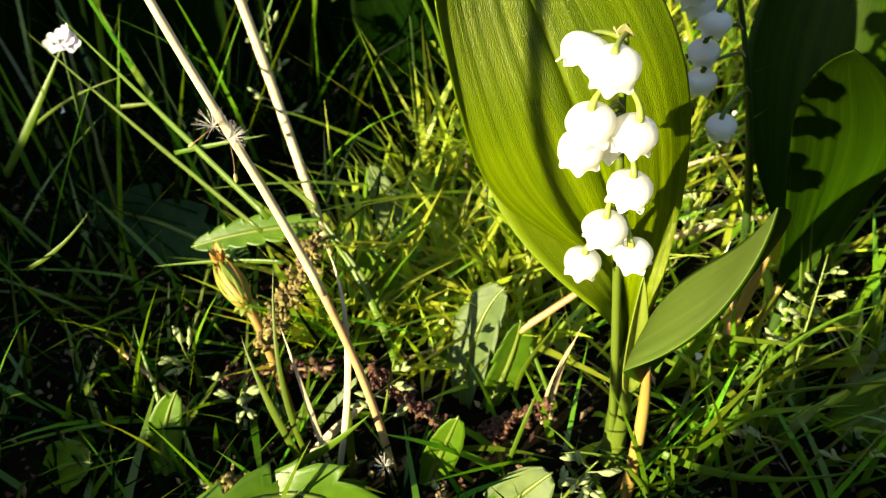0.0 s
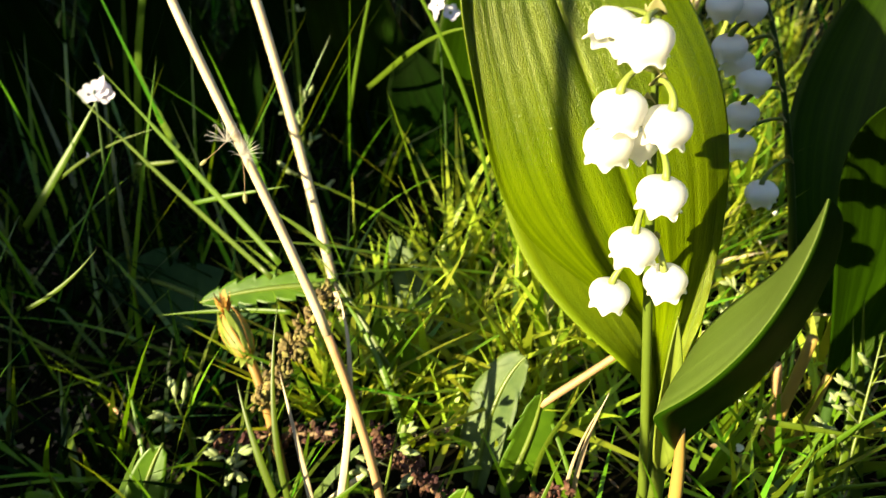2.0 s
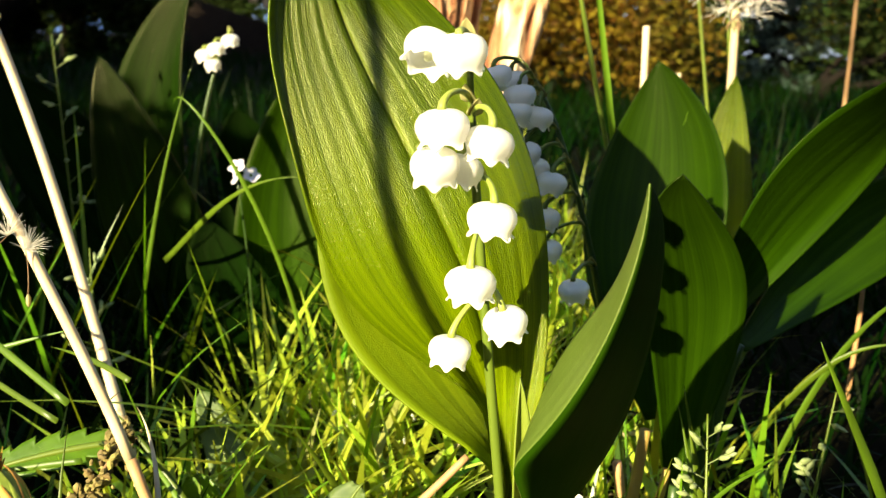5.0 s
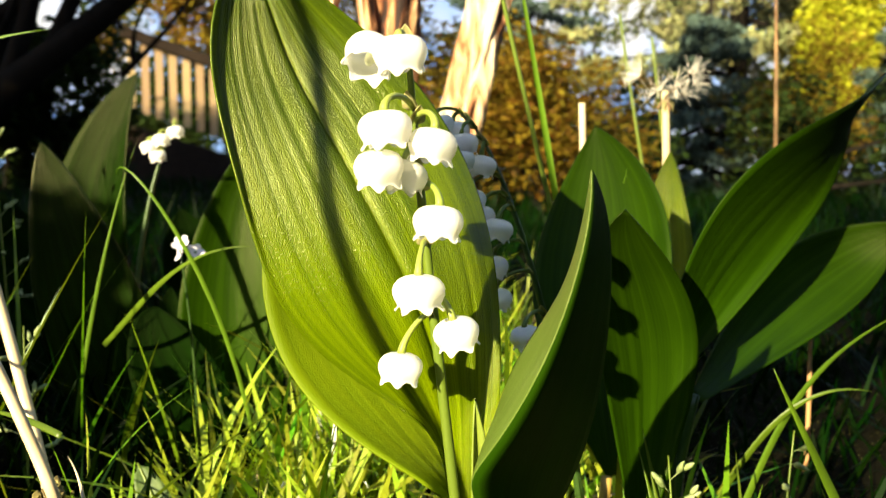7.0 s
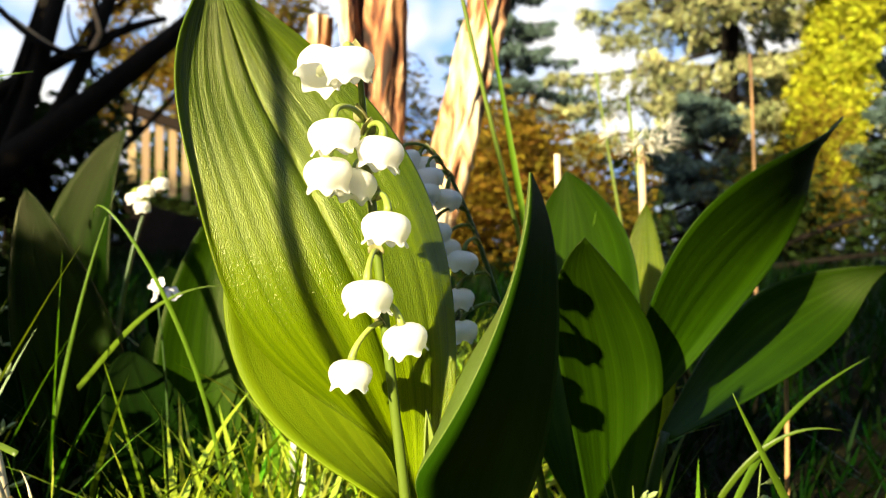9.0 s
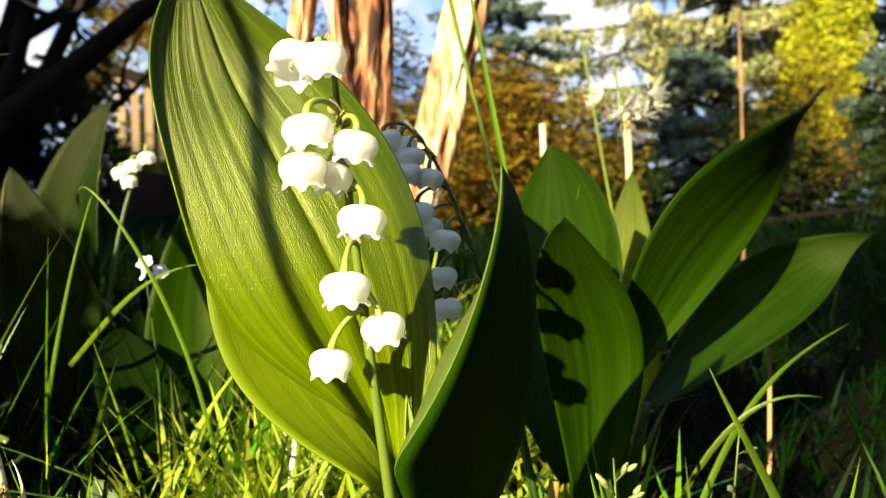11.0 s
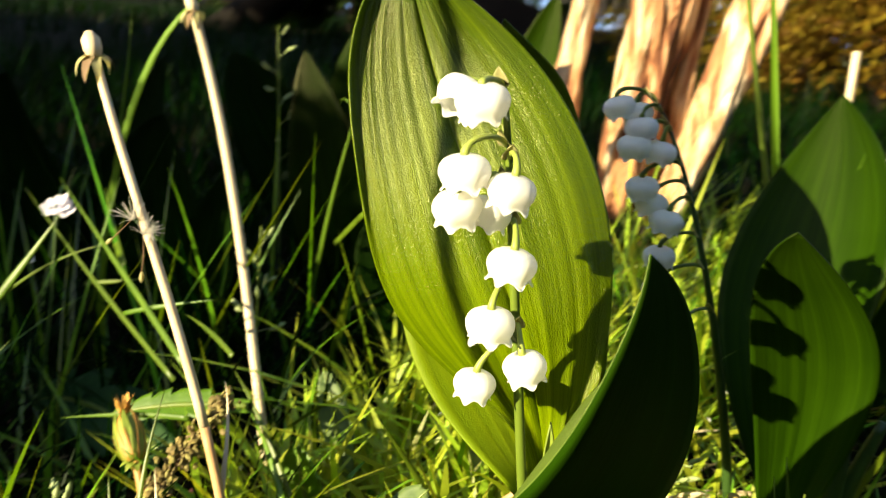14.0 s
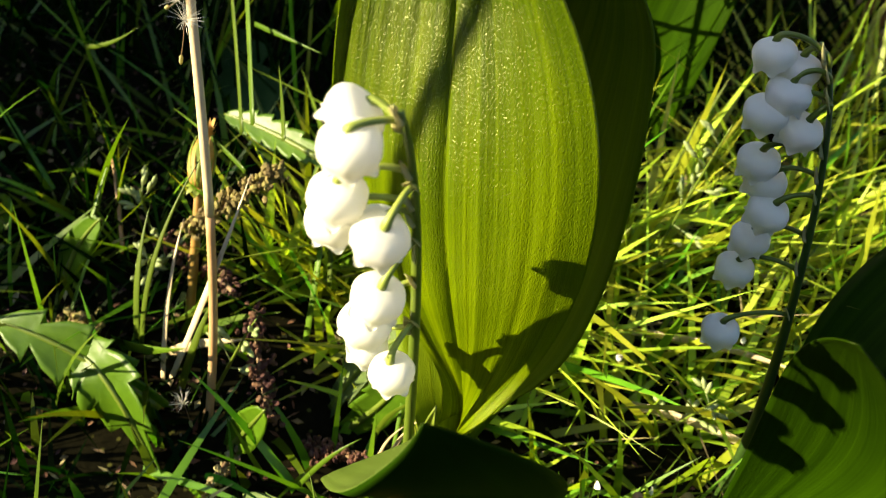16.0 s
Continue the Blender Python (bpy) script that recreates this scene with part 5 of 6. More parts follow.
single_blade([(-0.135, 0.25, 0.0), (-0.126, 0.25, 0.13), (-0.090, 0.25, 0.141), (-0.061, 0.25, 0.1447)], 0.0022, "green blade bending level over the shade")


# ---------------------------------------------------------------- forget-me-nots and petals
def forget_me_not(centre, base, mat, label, n=5, seed=0, size=0.0034):
    g = np.random.default_rng(seed)
    ob = thing("forget_me_not", base, label, "flower", "forget-me-nots")
    c, b = Vector(centre), Vector(base)
    wpart("stem", tube(bezier([b, b.lerp(c, 0.5) + Vector((0.004, 0, 0)), c], 12), (0.0006, 0.0005, 0.0003), 6), STEM_DARK, ob)
    for k in range(n):
        o = c + Vector(g.normal(0, 0.0024, 3))
        f = Vector((g.normal(0, 0.5), -0.7, 0.6)).normalized()
        a1 = f.orthogonal().normalized()
        a2 = f.cross(a1)
        bm = bmesh.new()
        for i in range(5):
            t = i * 2 * math.pi / 5 + k
            d = a1 * math.cos(t) + a2 * math.sin(t)
            q = d.cross(f)
            rim = [bm.verts.new(o + d * size * 0.5 + (d * math.cos(s) + q * math.sin(s)) * size * 0.38 + f * 0.0004 * math.cos(s)) for s in np.linspace(0, 2 * math.pi, 9, endpoint=False)]
            mid = bm.verts.new(o + d * size * 0.5 - f * 0.0002)
            for i2 in range(9):
                bm.faces.new((mid, rim[i2], rim[(i2 + 1) % 9]))
        wpart("flower_head", bm, mat, ob)
    return ob


forget_me_not((-0.116, 0.216, 0.074), (-0.120, 0.205, 0.0), LILAC, "pale lilac forget-me-not in a sunbeam", 4, 1)
forget_me_not((-0.040, 0.292, 0.083), (-0.038, 0.300, 0.0), LILAC, "white forget-me-not before the dark leaves", 3, 2)
forget_me_not((-0.232, 0.262, 0.006), (-0.235, 0.27, -0.004), BLUE, "blue forget-me-not in shade", 4, 3)
forget_me_not((-0.279, 0.300, 0.066), (-0.235, 0.275, 0.0), BLUE, "blue forget-me-not on a tall stem", 4, 4)
forget_me_not((-0.052, 0.450, 0.083), (-0.045, 0.44, 0.0), LILAC, "pale forget-me-not cluster behind the leaf", 6, 5, 0.0052)
forget_me_not((-0.045, 0.448, 0.077), (-0.04, 0.44, 0.0), BLUE, "blue forget-me-not behind the leaf", 4, 6, 0.0050)


def fallen_petal(place, spin, label="small white petal lying in the grass"):
    bm = simple_leaf((-0.0009, 0, 0), (0.0009, 0, 0.0003), 0.0011, (0, 0, 0.0005), (0, -0.3, 1), 0.3, 8, 4, ripple=0)
    ob = finish("petal", bm, PETAL)
    ob.matrix_basis = pose(*place, 40, 0, spin)
    thicken(ob, 0.00015)
    return tagged(ob, label, "petal", "fallen petals")


g7 = np.random.default_rng(21)
for k in range(14):
    x, y = g7.uniform(0.0, 0.10), g7.uniform(0.20, 0.36)
    fallen_petal((x, y, g7.uniform(0.012, 0.03)), g7.uniform(0, 360))
for x, y, z in ((-0.109, 0.20, 0.062), (0.066, 0.19, 0.016), (0.083, 0.178, 0.012)):
    fallen_petal((x, y, z), g7.uniform(0, 360))

# ---------------------------------------------------------------- shrub stems close behind
def bark_trunk(handles, radii, label, seed, mat=BARK, sides=44, k=90, rough=0.30):
    p = bezier(handles, k)
    bm = tube(p, radii, sides)
    for v in bm.verts:
        c = min(p, key=lambda q: (q[0] - v.co.x) ** 2 + (q[1] - v.co.y) ** 2 + (q[2] - v.co.z) ** 2)
        d = v.co - Vector(c)
        a = math.atan2(d.y, d.x)
        f = 1.2 * noise.noise((math.cos(a) * 2.2 + seed, math.sin(a) * 2.2, v.co.z * 10 + seed)) + 0.6 * noise.noise((math.cos(a) * 5 + seed, math.sin(a) * 5, v.co.z * 24)) - 1.4 * max(0.0, 0.25 - abs(noise.noise((math.cos(a) * 3.5, math.sin(a) * 3.5 + seed, v.co.z * 16)))) * 2.5
        v.co += d * rough * (f + 0.5 * noise.noise((math.cos(a) * 9 + seed, math.sin(a) * 9, v.co.z * 14)))
    ob = finish("trunk", bm, mat)
    return ob


shrub = thing("multi_stemmed_shrub", (0.03, 0.54, 0.0), "shrub with several peeling red-brown trunks", "shrub")
for handles, radii, label, seed in [
    ([(0.006, 0.520, -0.01), (0.010, 0.518, 0.05), (0.002, 0.515, 0.10), (0.034, 0.515, 0.17), (0.036, 0.52, 0.26), (0.030, 0.56, 0.70)], (0.0185, 0.0165, 0.0145, 0.0165, 0.0170, 0.015), "peeling cream and red-brown trunk", 1),
    ([(-0.022, 0.510, -0.01), (-0.026, 0.510, 0.05), (-0.040, 0.510, 0.11), (-0.012, 0.510, 0.18), (-0.011, 0.51, 0.233)], (0.0125, 0.0110, 0.0080, 0.0068, 0.0062), "broken pale stub of a stem", 2),
    ([(0.024, 0.520, -0.01), (0.046, 0.522, 0.06), (0.068, 0.525, 0.14), (0.096, 0.53, 0.25), (0.19, 0.58, 0.75)], (0.0125, 0.0120, 0.0125, 0.0150, 0.015), "leaning red-brown trunk lit by the sun", 3),
    ([(0.022, 0.512, 0.09), (0.020, 0.503, 0.15), (0.010, 0.503, 0.20), (-0.004, 0.505, 0.26), (-0.03, 0.53, 0.60)], (0.0042, 0.0046, 0.0052, 0.0058, 0.005), "thin pale side stem", 4),
    ([(0.034, 0.530, -0.01), (0.034, 0.530, 0.06), (0.032, 0.530, 0.115), (0.040, 0.535, 0.16)], (0.0085, 0.0075, 0.0065, 0.005), "short split stem between the trunks", 5)]:
    ob = bark_trunk(handles, radii, label, seed)
    ob.parent = shrub
    ob.matrix_parent_inverse = shrub.matrix_world.inverted()
    tagged(ob, label=label)


# ---------------------------------------------------------------- foliage in the distance
def foliage(name, centres, radii, count, size, mat, seed, droop=0.0, flat=0.5):
    """Many small leaves scattered through several uneven clumps; one mesh."""
    g = np.random.default_rng(seed)
    c, r = np.array(centres, float), np.array(radii, float)
    pick = g.integers(0, len(c), count)
    d = g.normal(0, 1, (count, 3))
    d /= np.linalg.norm(d, axis=1)[:, None]
    d *= (g.uniform(0, 1, count) ** 0.45)[:, None]
    p = c[pick] + d * r[pick]
    a1 = g.normal(0, 1, (count, 3))
    a1[:, 2] = a1[:, 2] * flat - droop
    a1 /= np.linalg.norm(a1, axis=1)[:, None]
    a2 = np.cross(a1, g.normal(0, 1, (count, 3)))
    a2 /= np.linalg.norm(a2, axis=1)[:, None] + 1e-9
    s = (g.uniform(0.5, 1.2, count) * size)[:, None]
    v = np.stack([p - a1 * s, p - a2 * s * 0.4, p + a1 * s, p + a2 * s * 0.4], 1).reshape(-1, 3)
    me = bpy.data.meshes.new(name)
    me.from_pydata(v.tolist(), [], [(4 * i, 4 * i + 1, 4 * i + 2, 4 * i + 3) for i in range(count)])
    me.materials.append(mat)
    return new(name, me)


def under(ob, parent, label=""):
    ob.parent = parent
    ob.matrix_parent_inverse = parent.matrix_world.inverted()
    return tagged(ob, label=label)


def conifer(x, y, height, spread, label, mat, seed, count, size, bare=0.0, step=(0.22, 0.34), hang=0.13):
    """A spruce: trunk, and whorls of boughs that dip and rise, each with curtains of needles hanging below it."""
    g = np.random.default_rng(seed)
    ob = thing("spruce_tree", (x, y, 0), label, "tree")
    wpart("trunk", tube([(x, y, -0.05), (x, y, height * 0.5), (x, y, height)], (height * 0.016, height * 0.010, 0.01), 8), BARK_DARK, ob)
    bm = bmesh.new()
    centres, radii = [], []
    z = 0.25 + bare
    while z < height * 0.97:
        reach = spread * (1 - z / height) + 0.08
        n = 8
        for i in range(n):
            a = 2 * math.pi * (i + g.uniform(-0.35, 0.35)) / n
            l = reach * g.uniform(0.65, 1.12)
            root = Vector((x, y, z + g.uniform(-0.05, 0.05)))
            end = root + Vector((math.cos(a) * l, math.sin(a) * l, -0.16 * l))
            path = bezier([root, root.lerp(end, 0.4) + Vector((0, 0, -0.10 * l)), root.lerp(end, 0.8) + Vector((0, 0, -0.06 * l)), end], 10)
            tube(path, (0.016, 0.011, 0.004), 5, bm)
            side = Vector((-math.sin(a), math.cos(a), 0))
            for u in np.linspace(0.25, 1.0, 9):
                q = Vector(path[int(u * 9)])
                wide = 0.22 * l * (1.15 - u)
                for s in (-1, 0, 1):
                    c = q + side * wide * s * g.uniform(0.6, 1.1)
                    drop = hang * g.uniform(0.5, 1.1) * (1.2 - 0.5 * u)
                    centres.append((c.x, c.y, c.z - drop * 0.45))
                    radii.append((0.05, 0.05, drop * 0.6))
        z += g.uniform(*step)
    tagged(wpart("bough_mass", bm, BARK_DARK, ob), kind="stuff")
    under(foliage("needles", centres, radii, count, size, mat, seed, 0.9, 0.8), ob, "curtains of needles hanging from the boughs")
    return ob


conifer(2.05, 5.0, 4.6, 1.5, "silvery spruce with drooping boughs lightened as sunlit", SPRUCE_SUN, 1, 95000, 0.024, bare=0.75, step=(0.26, 0.36), hang=0.17)
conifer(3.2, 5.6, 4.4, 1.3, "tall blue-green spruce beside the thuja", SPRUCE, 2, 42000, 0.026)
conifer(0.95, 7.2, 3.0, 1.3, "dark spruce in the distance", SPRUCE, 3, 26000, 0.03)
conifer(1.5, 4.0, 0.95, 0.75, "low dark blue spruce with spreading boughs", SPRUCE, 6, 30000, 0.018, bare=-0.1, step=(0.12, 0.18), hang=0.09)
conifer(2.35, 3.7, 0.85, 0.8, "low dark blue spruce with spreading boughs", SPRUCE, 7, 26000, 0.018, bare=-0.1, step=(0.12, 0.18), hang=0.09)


def bush(name, x, y, clumps, label, category, mat, count, size, seed, stems=3):
    ob = thing(name, (x, y, 0), label, category)
    for i in range(stems):
        c = clumps[i % len(clumps)][0]
        wpart("stem", tube(bezier([(x, y, -0.02), (x, y, c[2] * 0.4), c], 8), (0.02, 0.012, 0.004), 6), BARK_DARK, ob)
    under(foliage("leaves", [c for c, r in clumps], [r for c, r in clumps], count, size, mat, seed), ob, "dense small leaves")
    return ob


g8 = np.random.default_rng(33)


def heap(x, y, rx, ry, h, n, low=0.1):
    return [((x + g8.uniform(-rx, rx), y + g8.uniform(-ry, ry), g8.uniform(low, h)), (g8.uniform(0.10, 0.24),) * 3) for _ in range(n)]


bush("thuja", 2.2, 4.2, [((2.12 + 0.008 * i + (0.15 - 0.0012 * i) * math.cos(2.4 * i), 4.2 + 0.15 * math.sin(2.4 * i), 0.28 + 0.036 * i), (0.13 - 0.0010 * i, 0.13 - 0.0010 * i, 0.12)) for i in range(60)], "upright yellow-green thuja in the sun", "shrub", THUJA, 34000, 0.020, 4)
bush("bush", 0.40, 2.2, heap(0.34, 2.2, 0.27, 0.25, 0.36, 14, 0.06), "low bush with ochre and olive leaves", "shrub", AUTUMN, 15000, 0.012, 5)
bush("bush", 0.25, 2.9, heap(0.2, 2.9, 0.45, 0.3, 0.62, 16, 0.1), "bush with ochre leaves behind the trunks", "shrub", AUTUMN, 17000, 0.013, 6)
bush("bush", 1.3, 3.0, heap(1.35, 3.0, 0.9, 0.3, 0.38, 16, 0.05), "dark low bush under the conifers", "shrub", WOODS, 9000, 0.02, 7)
bush("bush", -1.1, 5.6, heap(-1.25, 5.6, 0.75, 0.3, 1.9, 26, 0.9), "bush with golden leaves beyond the fence", "shrub", AUTUMN, 9000, 0.03, 8)
# added bush, stands in for the unclear dark mass on the left
bush("bush", -1.8, 3.9, heap(-1.85, 3.9, 0.55, 0.25, 0.70, 30, 0.05), "bush added as a dark mass before the fence", "shrub", WOODS, 20000, 0.03, 11)
# added bush, a dark backing for the gaps between the pickets
bush("bush", -1.0, 5.7, heap(-1.0, 5.7, 0.75, 0.12, 0.80, 34, 0.05), "bush added to darken the gaps behind the fence", "shrub", WOODS, 18000, 0.03, 12)
bush("bush", 2.6, 2.6, heap(2.3, 2.6, 0.9, 0.3, 0.34, 12, 0.05), "dark low bush at the lawn's edge", "shrub", WOODS, 5000, 0.02, 9)
bush("bush", 1.62, 3.3, heap(1.62, 3.3, 0.24, 0.2, 0.66, 10, 0.15), "ochre-leaved bush beside the low spruces", "shrub", AUTUMN, 7000, 0.012, 13)

# bare tree, darkened by its bark colour, and fence on the shaded side
bare = thing("bare_tree", (-1.55, 3.3, 0), "leafless tree with crossing branches, darkened as a shaded silhouette", "tree")
for handles, radii in [([(-2.10, 3.2, -0.05), (-1.75, 3.2, 0.20), (-1.25, 3.2, 0.50), (-0.55, 3.2, 1.15)], (0.10, 0.075, 0.05, 0.03)), ([(-1.75, 3.3, 0.2), (-1.72, 3.3, 0.5), (-1.62, 3.3, 0.9), (-1.60, 3.3, 1.8)], (0.07, 0.06, 0.05, 0.04)),
                       ([(-1.5, 3.2, 0.35), (-1.38, 3.2, 0.55), (-1.34, 3.2, 0.8), (-1.15, 3.2, 1.5)], (0.04, 0.035, 0.03, 0.02)), ([(-1.3, 3.2, 0.5), (-1.25, 3.2, 0.7), (-1.05, 3.2, 0.9), (-0.95, 3.2, 1.6)], (0.035, 0.03, 0.025, 0.015)),
                       ([(-1.9, 3.4, 0.1), (-1.9, 3.4, 0.5), (-1.78, 3.4, 1.0), (-1.6, 3.4, 1.8)], (0.10, 0.08, 0.07, 0.05)), ([(-2.2, 3.5, 0.1), (-2.1, 3.5, 0.5), (-2.0, 3.5, 1.0), (-1.85, 3.5, 1.8)], (0.09, 0.075, 0.06, 0.05)), ([(-1.7, 3.5, 0.3), (-1.6, 3.5, 0.6), (-1.45, 3.5, 1.0), (-1.25, 3.5, 1.8)], (0.06, 0.05, 0.04, 0.03)), ([(-1.8, 3.3, 0.55), (-1.5, 3.3, 0.66), (-1.2, 3.3, 0.92), (-0.9, 3.3, 0.98)], (0.04, 0.035, 0.025, 0.012)), ([(-1.45, 3.1, 0.95), (-1.25, 3.1, 0.75), (-1.1, 3.1, 0.72), (-0.95, 3.1, 0.95)], (0.012, 0.012, 0.010, 0.006))]:
    wpart("branch", tube(bezier(handles, 14), radii, 10), BARK_DARK, bare)
g6 = np.random.default_rng(66)
for k in range(12):
    q = Vector((g6.uniform(-1.9, -0.95), 3.2 + g6.uniform(-0.1, 0.2), g6.uniform(0.45, 1.1)))
    e = q + Vector((g6.uniform(-0.3, 0.35), 0, g6.uniform(0.15, 0.5)))
    wpart("twig", tube(bezier([q, q.lerp(e, 0.5) + Vector((g6.normal(0, 0.06), 0, 0)), e], 8), (0.012, 0.008, 0.004), 6), BARK_DARK, bare)
wpart("twig", tube(even(rounded([(-1.43, 3.15, 0.93), (-1.30, 3.15, 0.83), (-1.21, 3.15, 0.77), (-1.13, 3.15, 0.80), (-1.07, 3.15, 0.87), (-1.13, 3.15, 0.98)], 1), 24), (0.010, 0.012, 0.010, 0.006), 8), STRAW_ORANGE, bare, "dry tan twig")
under(foliage("dry_leaves", [(-1.17, 3.15, 0.86), (-1.05, 3.3, 1.05), (-0.85, 3.3, 1.02), (-0.92, 3.3, 0.9)], [(0.02, 0.02, 0.04), (0.12, 0.05, 0.10), (0.12, 0.05, 0.10), (0.10, 0.05, 0.08)], 60, 0.022, AUTUMN, 67), bare, "a few ochre leaves on the twigs")

fence = thing("picket_fence", (-0.9, 5.0, 0), "weathered picket fence in sun above a dark foot", "fence")
fa, fb = Vector((-1.55, 4.9, 0)), Vector((-0.25, 5.3, 0))
fd = (fb - fa).normalized()
turn = math.degrees(math.atan2(fd.y, fd.x))
picket = bmesh.new()
w, t, h = 0.021, 0.010, 0.46
outline = [(-w, 0), (w, 0), (w, h - 0.03), (0.0, h), (-w, h - 0.03)]
front = [picket.verts.new((x, -t, z)) for x, z in outline]
rear = [picket.verts.new((x, t, z)) for x, z in outline]
picket.faces.new(front)
picket.faces.new(rear[::-1])
for i in range(5):
    picket.faces.new((front[(i + 1) % 5], front[i], rear[i], rear[(i + 1) % 5]))
pm = bpy.data.meshes.new("picket")
picket.normal_update()
picket.to_mesh(pm)
picket.free()
pm.materials.append(PICKET)
for i in range(int((fb - fa).length / 0.076)):
    ob = new("picket", pm)
    ob.parent = fence
    ob.matrix_parent_inverse = fence.matrix_world.inverted()
    q = fa + fd * 0.076 * i
    ob.matrix_basis = pose(q.x, q.y, 0.44 - 0.30 * 0.076 * i, 0, 0, turn)
# a dark band across the pickets' feet, and the top rail
for z, hgt, dep in ((0.10, 0.50, 0.02), (0.87, 0.07, 0.035)):
    bm = bmesh.new()
    bmesh.ops.create_cube(bm, size=1.0)
    bmesh.ops.scale(bm, verts=bm.verts, vec=((fb - fa).length + 0.1, dep, hgt))
    bmesh.ops.bevel(bm, geom=bm.edges[:], offset=0.006, segments=1, affect="EDGES")
    for v in bm.verts:
        v.co.z -= 0.30 * v.co.x
    bmesh.ops.rotate(bm, verts=bm.verts, cent=(0, 0, 0), matrix=Matrix.Rotation(radians(turn), 3, "Z"))
    bmesh.ops.translate(bm, verts=bm.verts, vec=(fa + fb) / 2 + Vector((0.01, -0.03, z - 0.30 * (fb - fa).length / 2)))
    wpart("rail" if hgt < 0.2 else "foot_band", bm, RAIL, fence, "dark weathered wood", smooth=False)

# woods that close the garden
ring = []
for i in range(150):
    a = g8.uniform(-1.25, 1.35)
    d = g8.uniform(10, 13)
    ring.append(((d * math.sin(a), d * math.cos(a), g8.uniform(0.2, 2.6) * g8.uniform(0.5, 1.0)), (g8.uniform(0.5, 0.9),) * 3))
tagged(foliage("woods", [c for c, r in ring], [r for c, r in ring], 26000, 0.09, WOODS, 40), "dark trees closing the garden in the distance", "trees", kind="stuff")

# ---------------------------------------------------------------- unseen shoots and bushes added behind the viewpoint, towards the sun, to cast shade
colony = thing("lily_leaf_shoot", (-0.318, -0.10, 0.0), "unseen tall lily shoot of two leaves, added to cast shade", "plant", "lily colony")
for tip, bend in (((-0.338, -0.11, 0.165), (-0.01, 0.0, 0.0)), ((-0.298, -0.09, 0.150), (0.01, 0.0, 0.0))):
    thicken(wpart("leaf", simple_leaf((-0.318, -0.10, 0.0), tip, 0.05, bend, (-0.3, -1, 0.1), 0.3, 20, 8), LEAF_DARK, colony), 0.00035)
g9 = np.random.default_rng(77)
for k in range(34):
    left = k < 16
    x = -0.333 - 0.018 * k if left else -0.103 + 0.018 * (k - 16)
    size = g9.uniform(0.9, 1.1) * ((1.2 if k < 5 else 1.0) if left else 1.04 if k < 22 else 1.2)
    ob = copy_thing(colony, pose(x, -0.10 + g9.uniform(-0.04, 0.02), 0.0, 0, 0, g9.uniform(-40, 40)))
    ob.scale = (size, size, size)
# lower unseen shoots, added to shade the near ground on the left
for x, y in ((-0.240, -0.02), (-0.222, -0.03), (-0.203, -0.02), (-0.184, -0.025), (-0.168, -0.015)):
    ob = copy_thing(colony, pose(x, y, 0.0, 0, 0, g9.uniform(-40, 40)))
    ob.scale = (0.55, 0.55, 0.55)
# unseen bush, added to keep the left background out of the sun
bush("bush", -0.67, -0.14, [((-0.67 + 0.05 * (i % 9 - 4), -0.14 + 0.03 * (i % 3), 0.06 + 0.055 * (i // 9)), (0.05, 0.05, 0.05)) for i in range(72) if i // 9 < 3 or i % 9 < 6], "unseen low dense bush added to shade the left side", "shrub", WOODS, 18000, 0.010, 51)
screen = finish("dandelion_stalk", tube(bezier([(-0.0175, 0.03, -0.002), (-0.0215, 0.03, 0.05), (-0.0450, 0.03, 0.092), (-0.0665, 0.03, 0.147), (-0.0940, 0.03, 0.232)], 24), (0.0013, 0.0012, 0.0011), 10), STRAW)
tagged(screen, "leaning green-tan stalk whose shadow crosses the leaf", "stalk")

# unseen crown added to shade the background, unseen hedge behind the viewpoint added to cut skylight
crown = [((g9.uniform(-3.4, 0.0), g9.uniform(0.95, 2.0), g9.uniform(1.1, 1.6)), (0.3, 0.3, 0.16)) for _ in range(150)]
under(foliage("crown", [c for c, r in crown], [r for c, r in crown], 36000, 0.035, WOODS, 61), shrub, "unseen leaf canopy added to shade the background")
hedge = []
for i in range(760):
    a = g9.uniform(1.3, 2 * math.pi - 1.25)
    d = g9.uniform(2.7, 3.3)
    sunny = abs(a - (math.pi + math.atan2(0.63, 1.0))) < 0.45
    hedge.append(((d * math.sin(a), d * math.cos(a), g9.uniform(0.0, 0.55 if sunny else 2.3 if a < 2.7 else 1.4)), (0.42, 0.42, 0.38)))
tagged(foliage("hedge", [c for c, r in hedge], [r for c, r in hedge], 80000, 0.085, WOODS, 62), "unseen dense hedge added to cut the skylight", "hedge", kind="stuff")
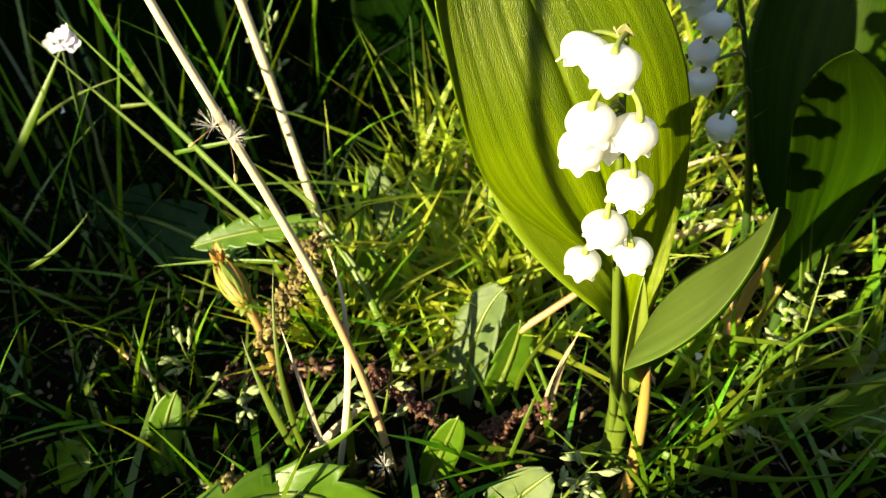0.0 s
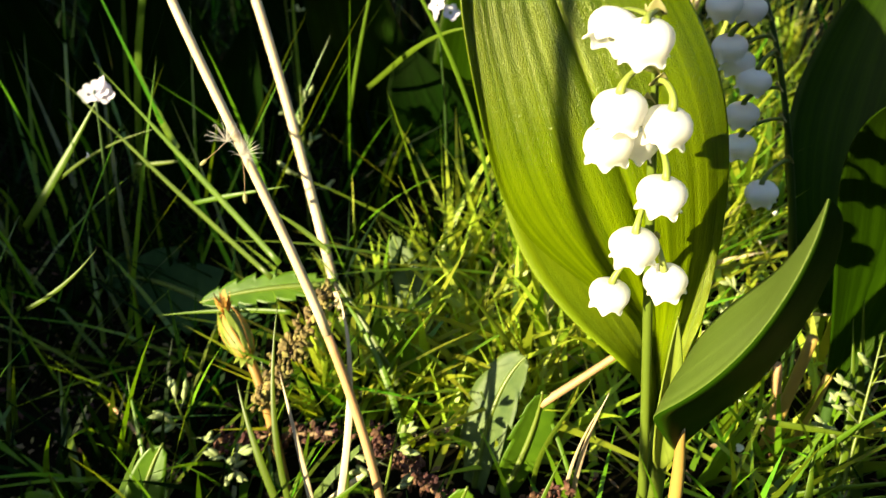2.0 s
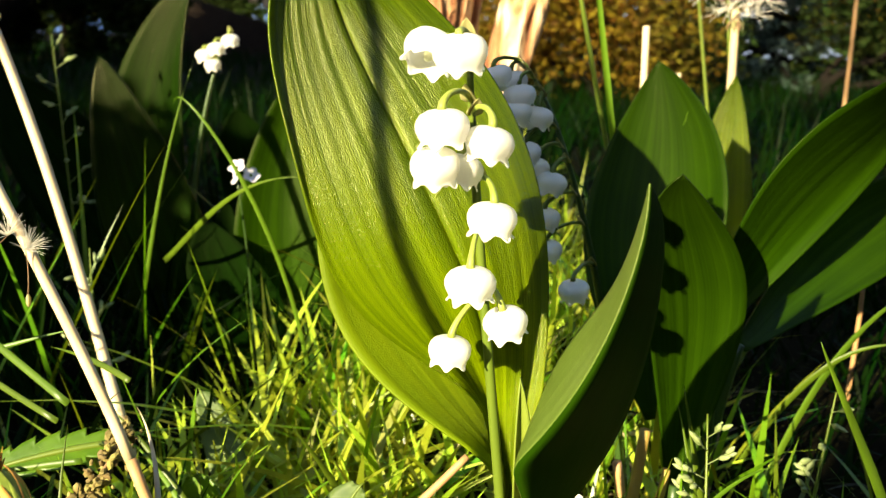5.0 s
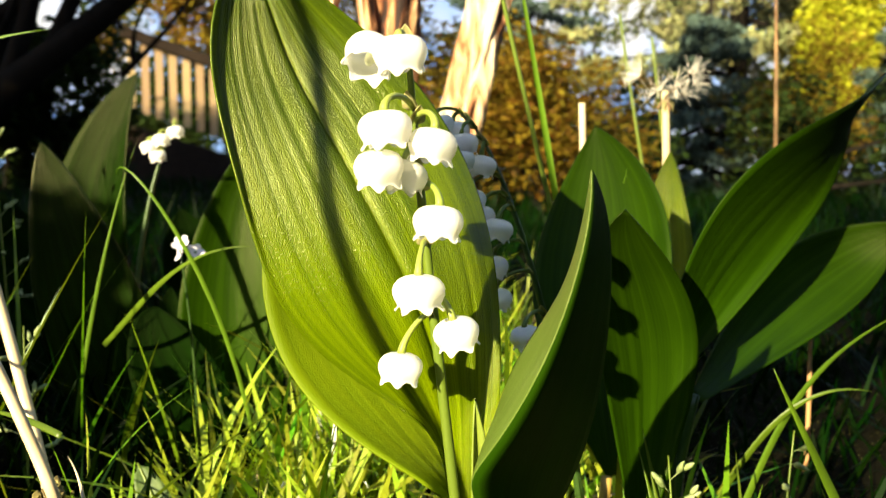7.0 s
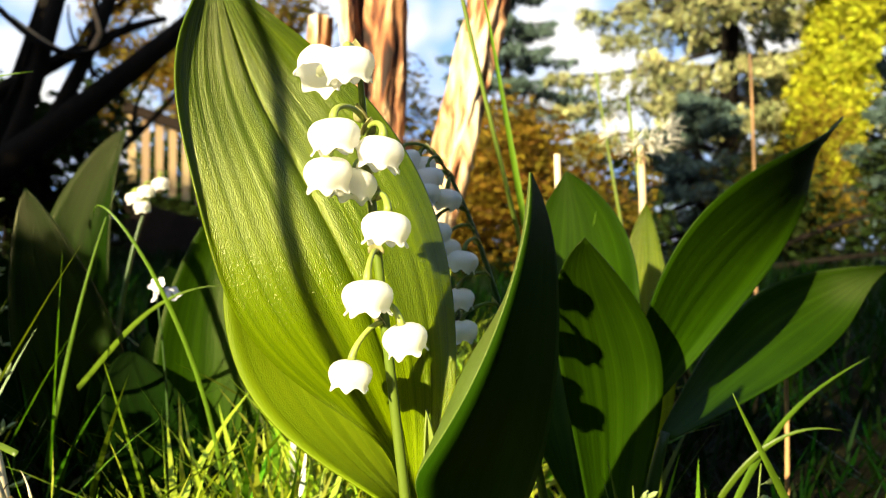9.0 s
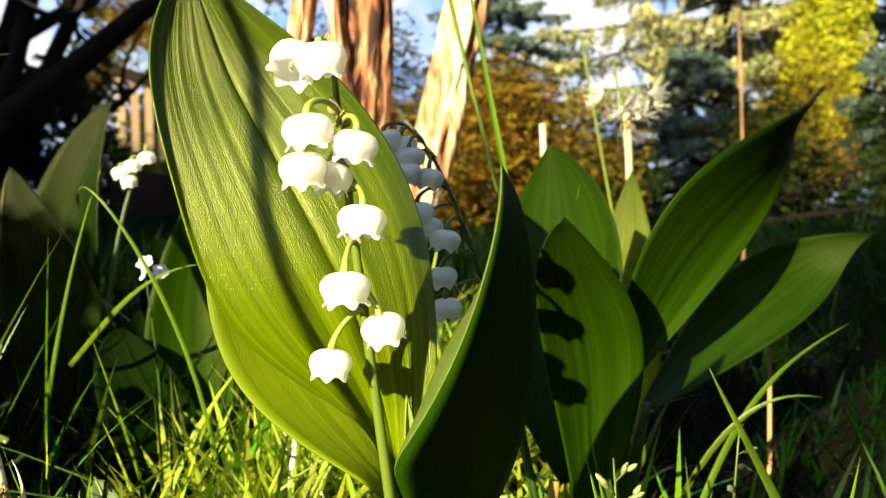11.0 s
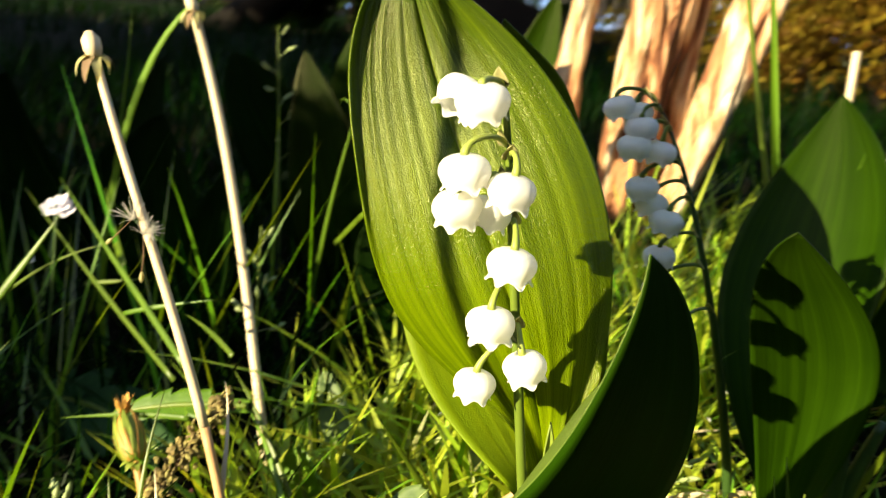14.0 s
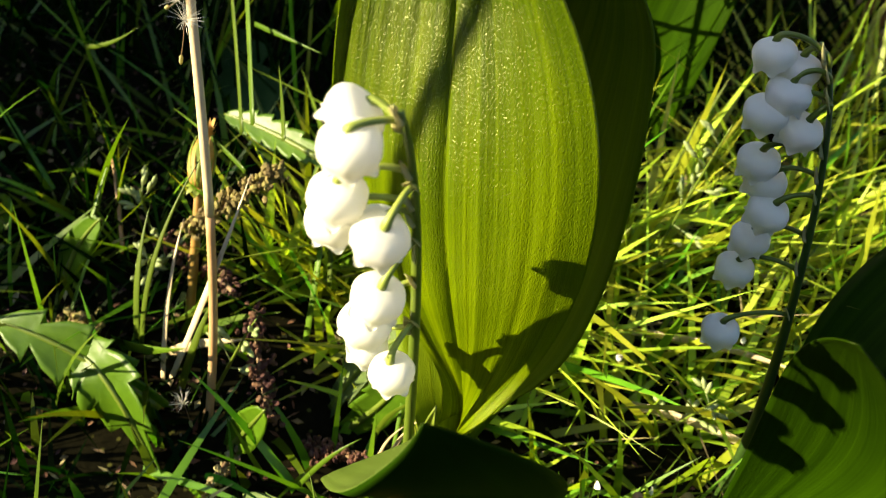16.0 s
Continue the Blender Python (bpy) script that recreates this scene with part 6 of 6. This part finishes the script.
# three unseen bushes, added only for the shadows they throw forward
bush("bush", -0.45, -0.15, [((-0.398 - 0.032 * (i % 5), -0.15 + 0.02 * (i % 3), 0.04 + 0.042 * (i // 5)), (0.032, 0.032, 0.032)) for i in range(35) if i < 30 or i % 5 > 2], "unseen small dense bush added to shade the back leaves", "shrub", WOODS, 12000, 0.010, 53)
bush("bush", -0.15, -1.15, [((-0.78 + 0.045 * (i % 12), -1.12 - 0.03 * (i % 3), 0.69 + 0.06 * (i // 12)), (0.045, 0.045, 0.045)) for i in range(60)], "unseen leafy bush added to shade the far grass", "shrub", WOODS, 10000, 0.011, 52)
bush("bush", -1.2, -3.05, [((-2.28 + 0.07 * (i % 14), -3.0 - 0.03 * (i % 3), 1.76 + 0.08 * (i // 14)), (0.06, 0.06, 0.06)) for i in range(70)], "unseen tall leafy bush added to shade the lawn beyond", "shrub", WOODS, 13000, 0.011, 54)

# bright evening sky far behind the trees
bm = bmesh.new()
cols = [[bm.verts.new((90 * math.sin(a), 90 * math.cos(a), z)) for z in (-2, 14, 34)] for a in np.linspace(-0.95, 0.95, 20)]
for a, b in zip(cols, cols[1:]):
    for k in (0, 1):
        bm.faces.new((a[k], b[k], b[k + 1], a[k + 1]))
glow = bpy.data.materials.new("bright_sky")
glow.use_nodes = True
gn, gl = glow.node_tree.nodes, glow.node_tree.links
gn.remove(gn["Principled BSDF"])
em = gn.new("ShaderNodeEmission")
cloud = gn.new("ShaderNodeTexNoise")
cloud.inputs["Scale"].default_value = 0.12
gr = gn.new("ShaderNodeValToRGB")
gr.color_ramp.elements[0].position, gr.color_ramp.elements[1].position = 0.38, 0.62
gr.color_ramp.elements[0].color, gr.color_ramp.elements[1].color = (0.35, 0.58, 1.0, 1), (1.0, 0.98, 0.94, 1)
gc = gn.new("ShaderNodeTexCoord")
gl.new(gc.outputs["Object"], cloud.inputs["Vector"])
gl.new(cloud.outputs["Fac"], gr.inputs["Fac"])
gl.new(gr.outputs["Color"], em.inputs["Color"])
em.inputs["Strength"].default_value = 0.38
gl.new(em.outputs["Emission"], gn["Material Output"].inputs["Surface"])
tagged(finish("backdrop", bm, glow), "bright pale blue evening sky with white haze", "sky", kind="structure")
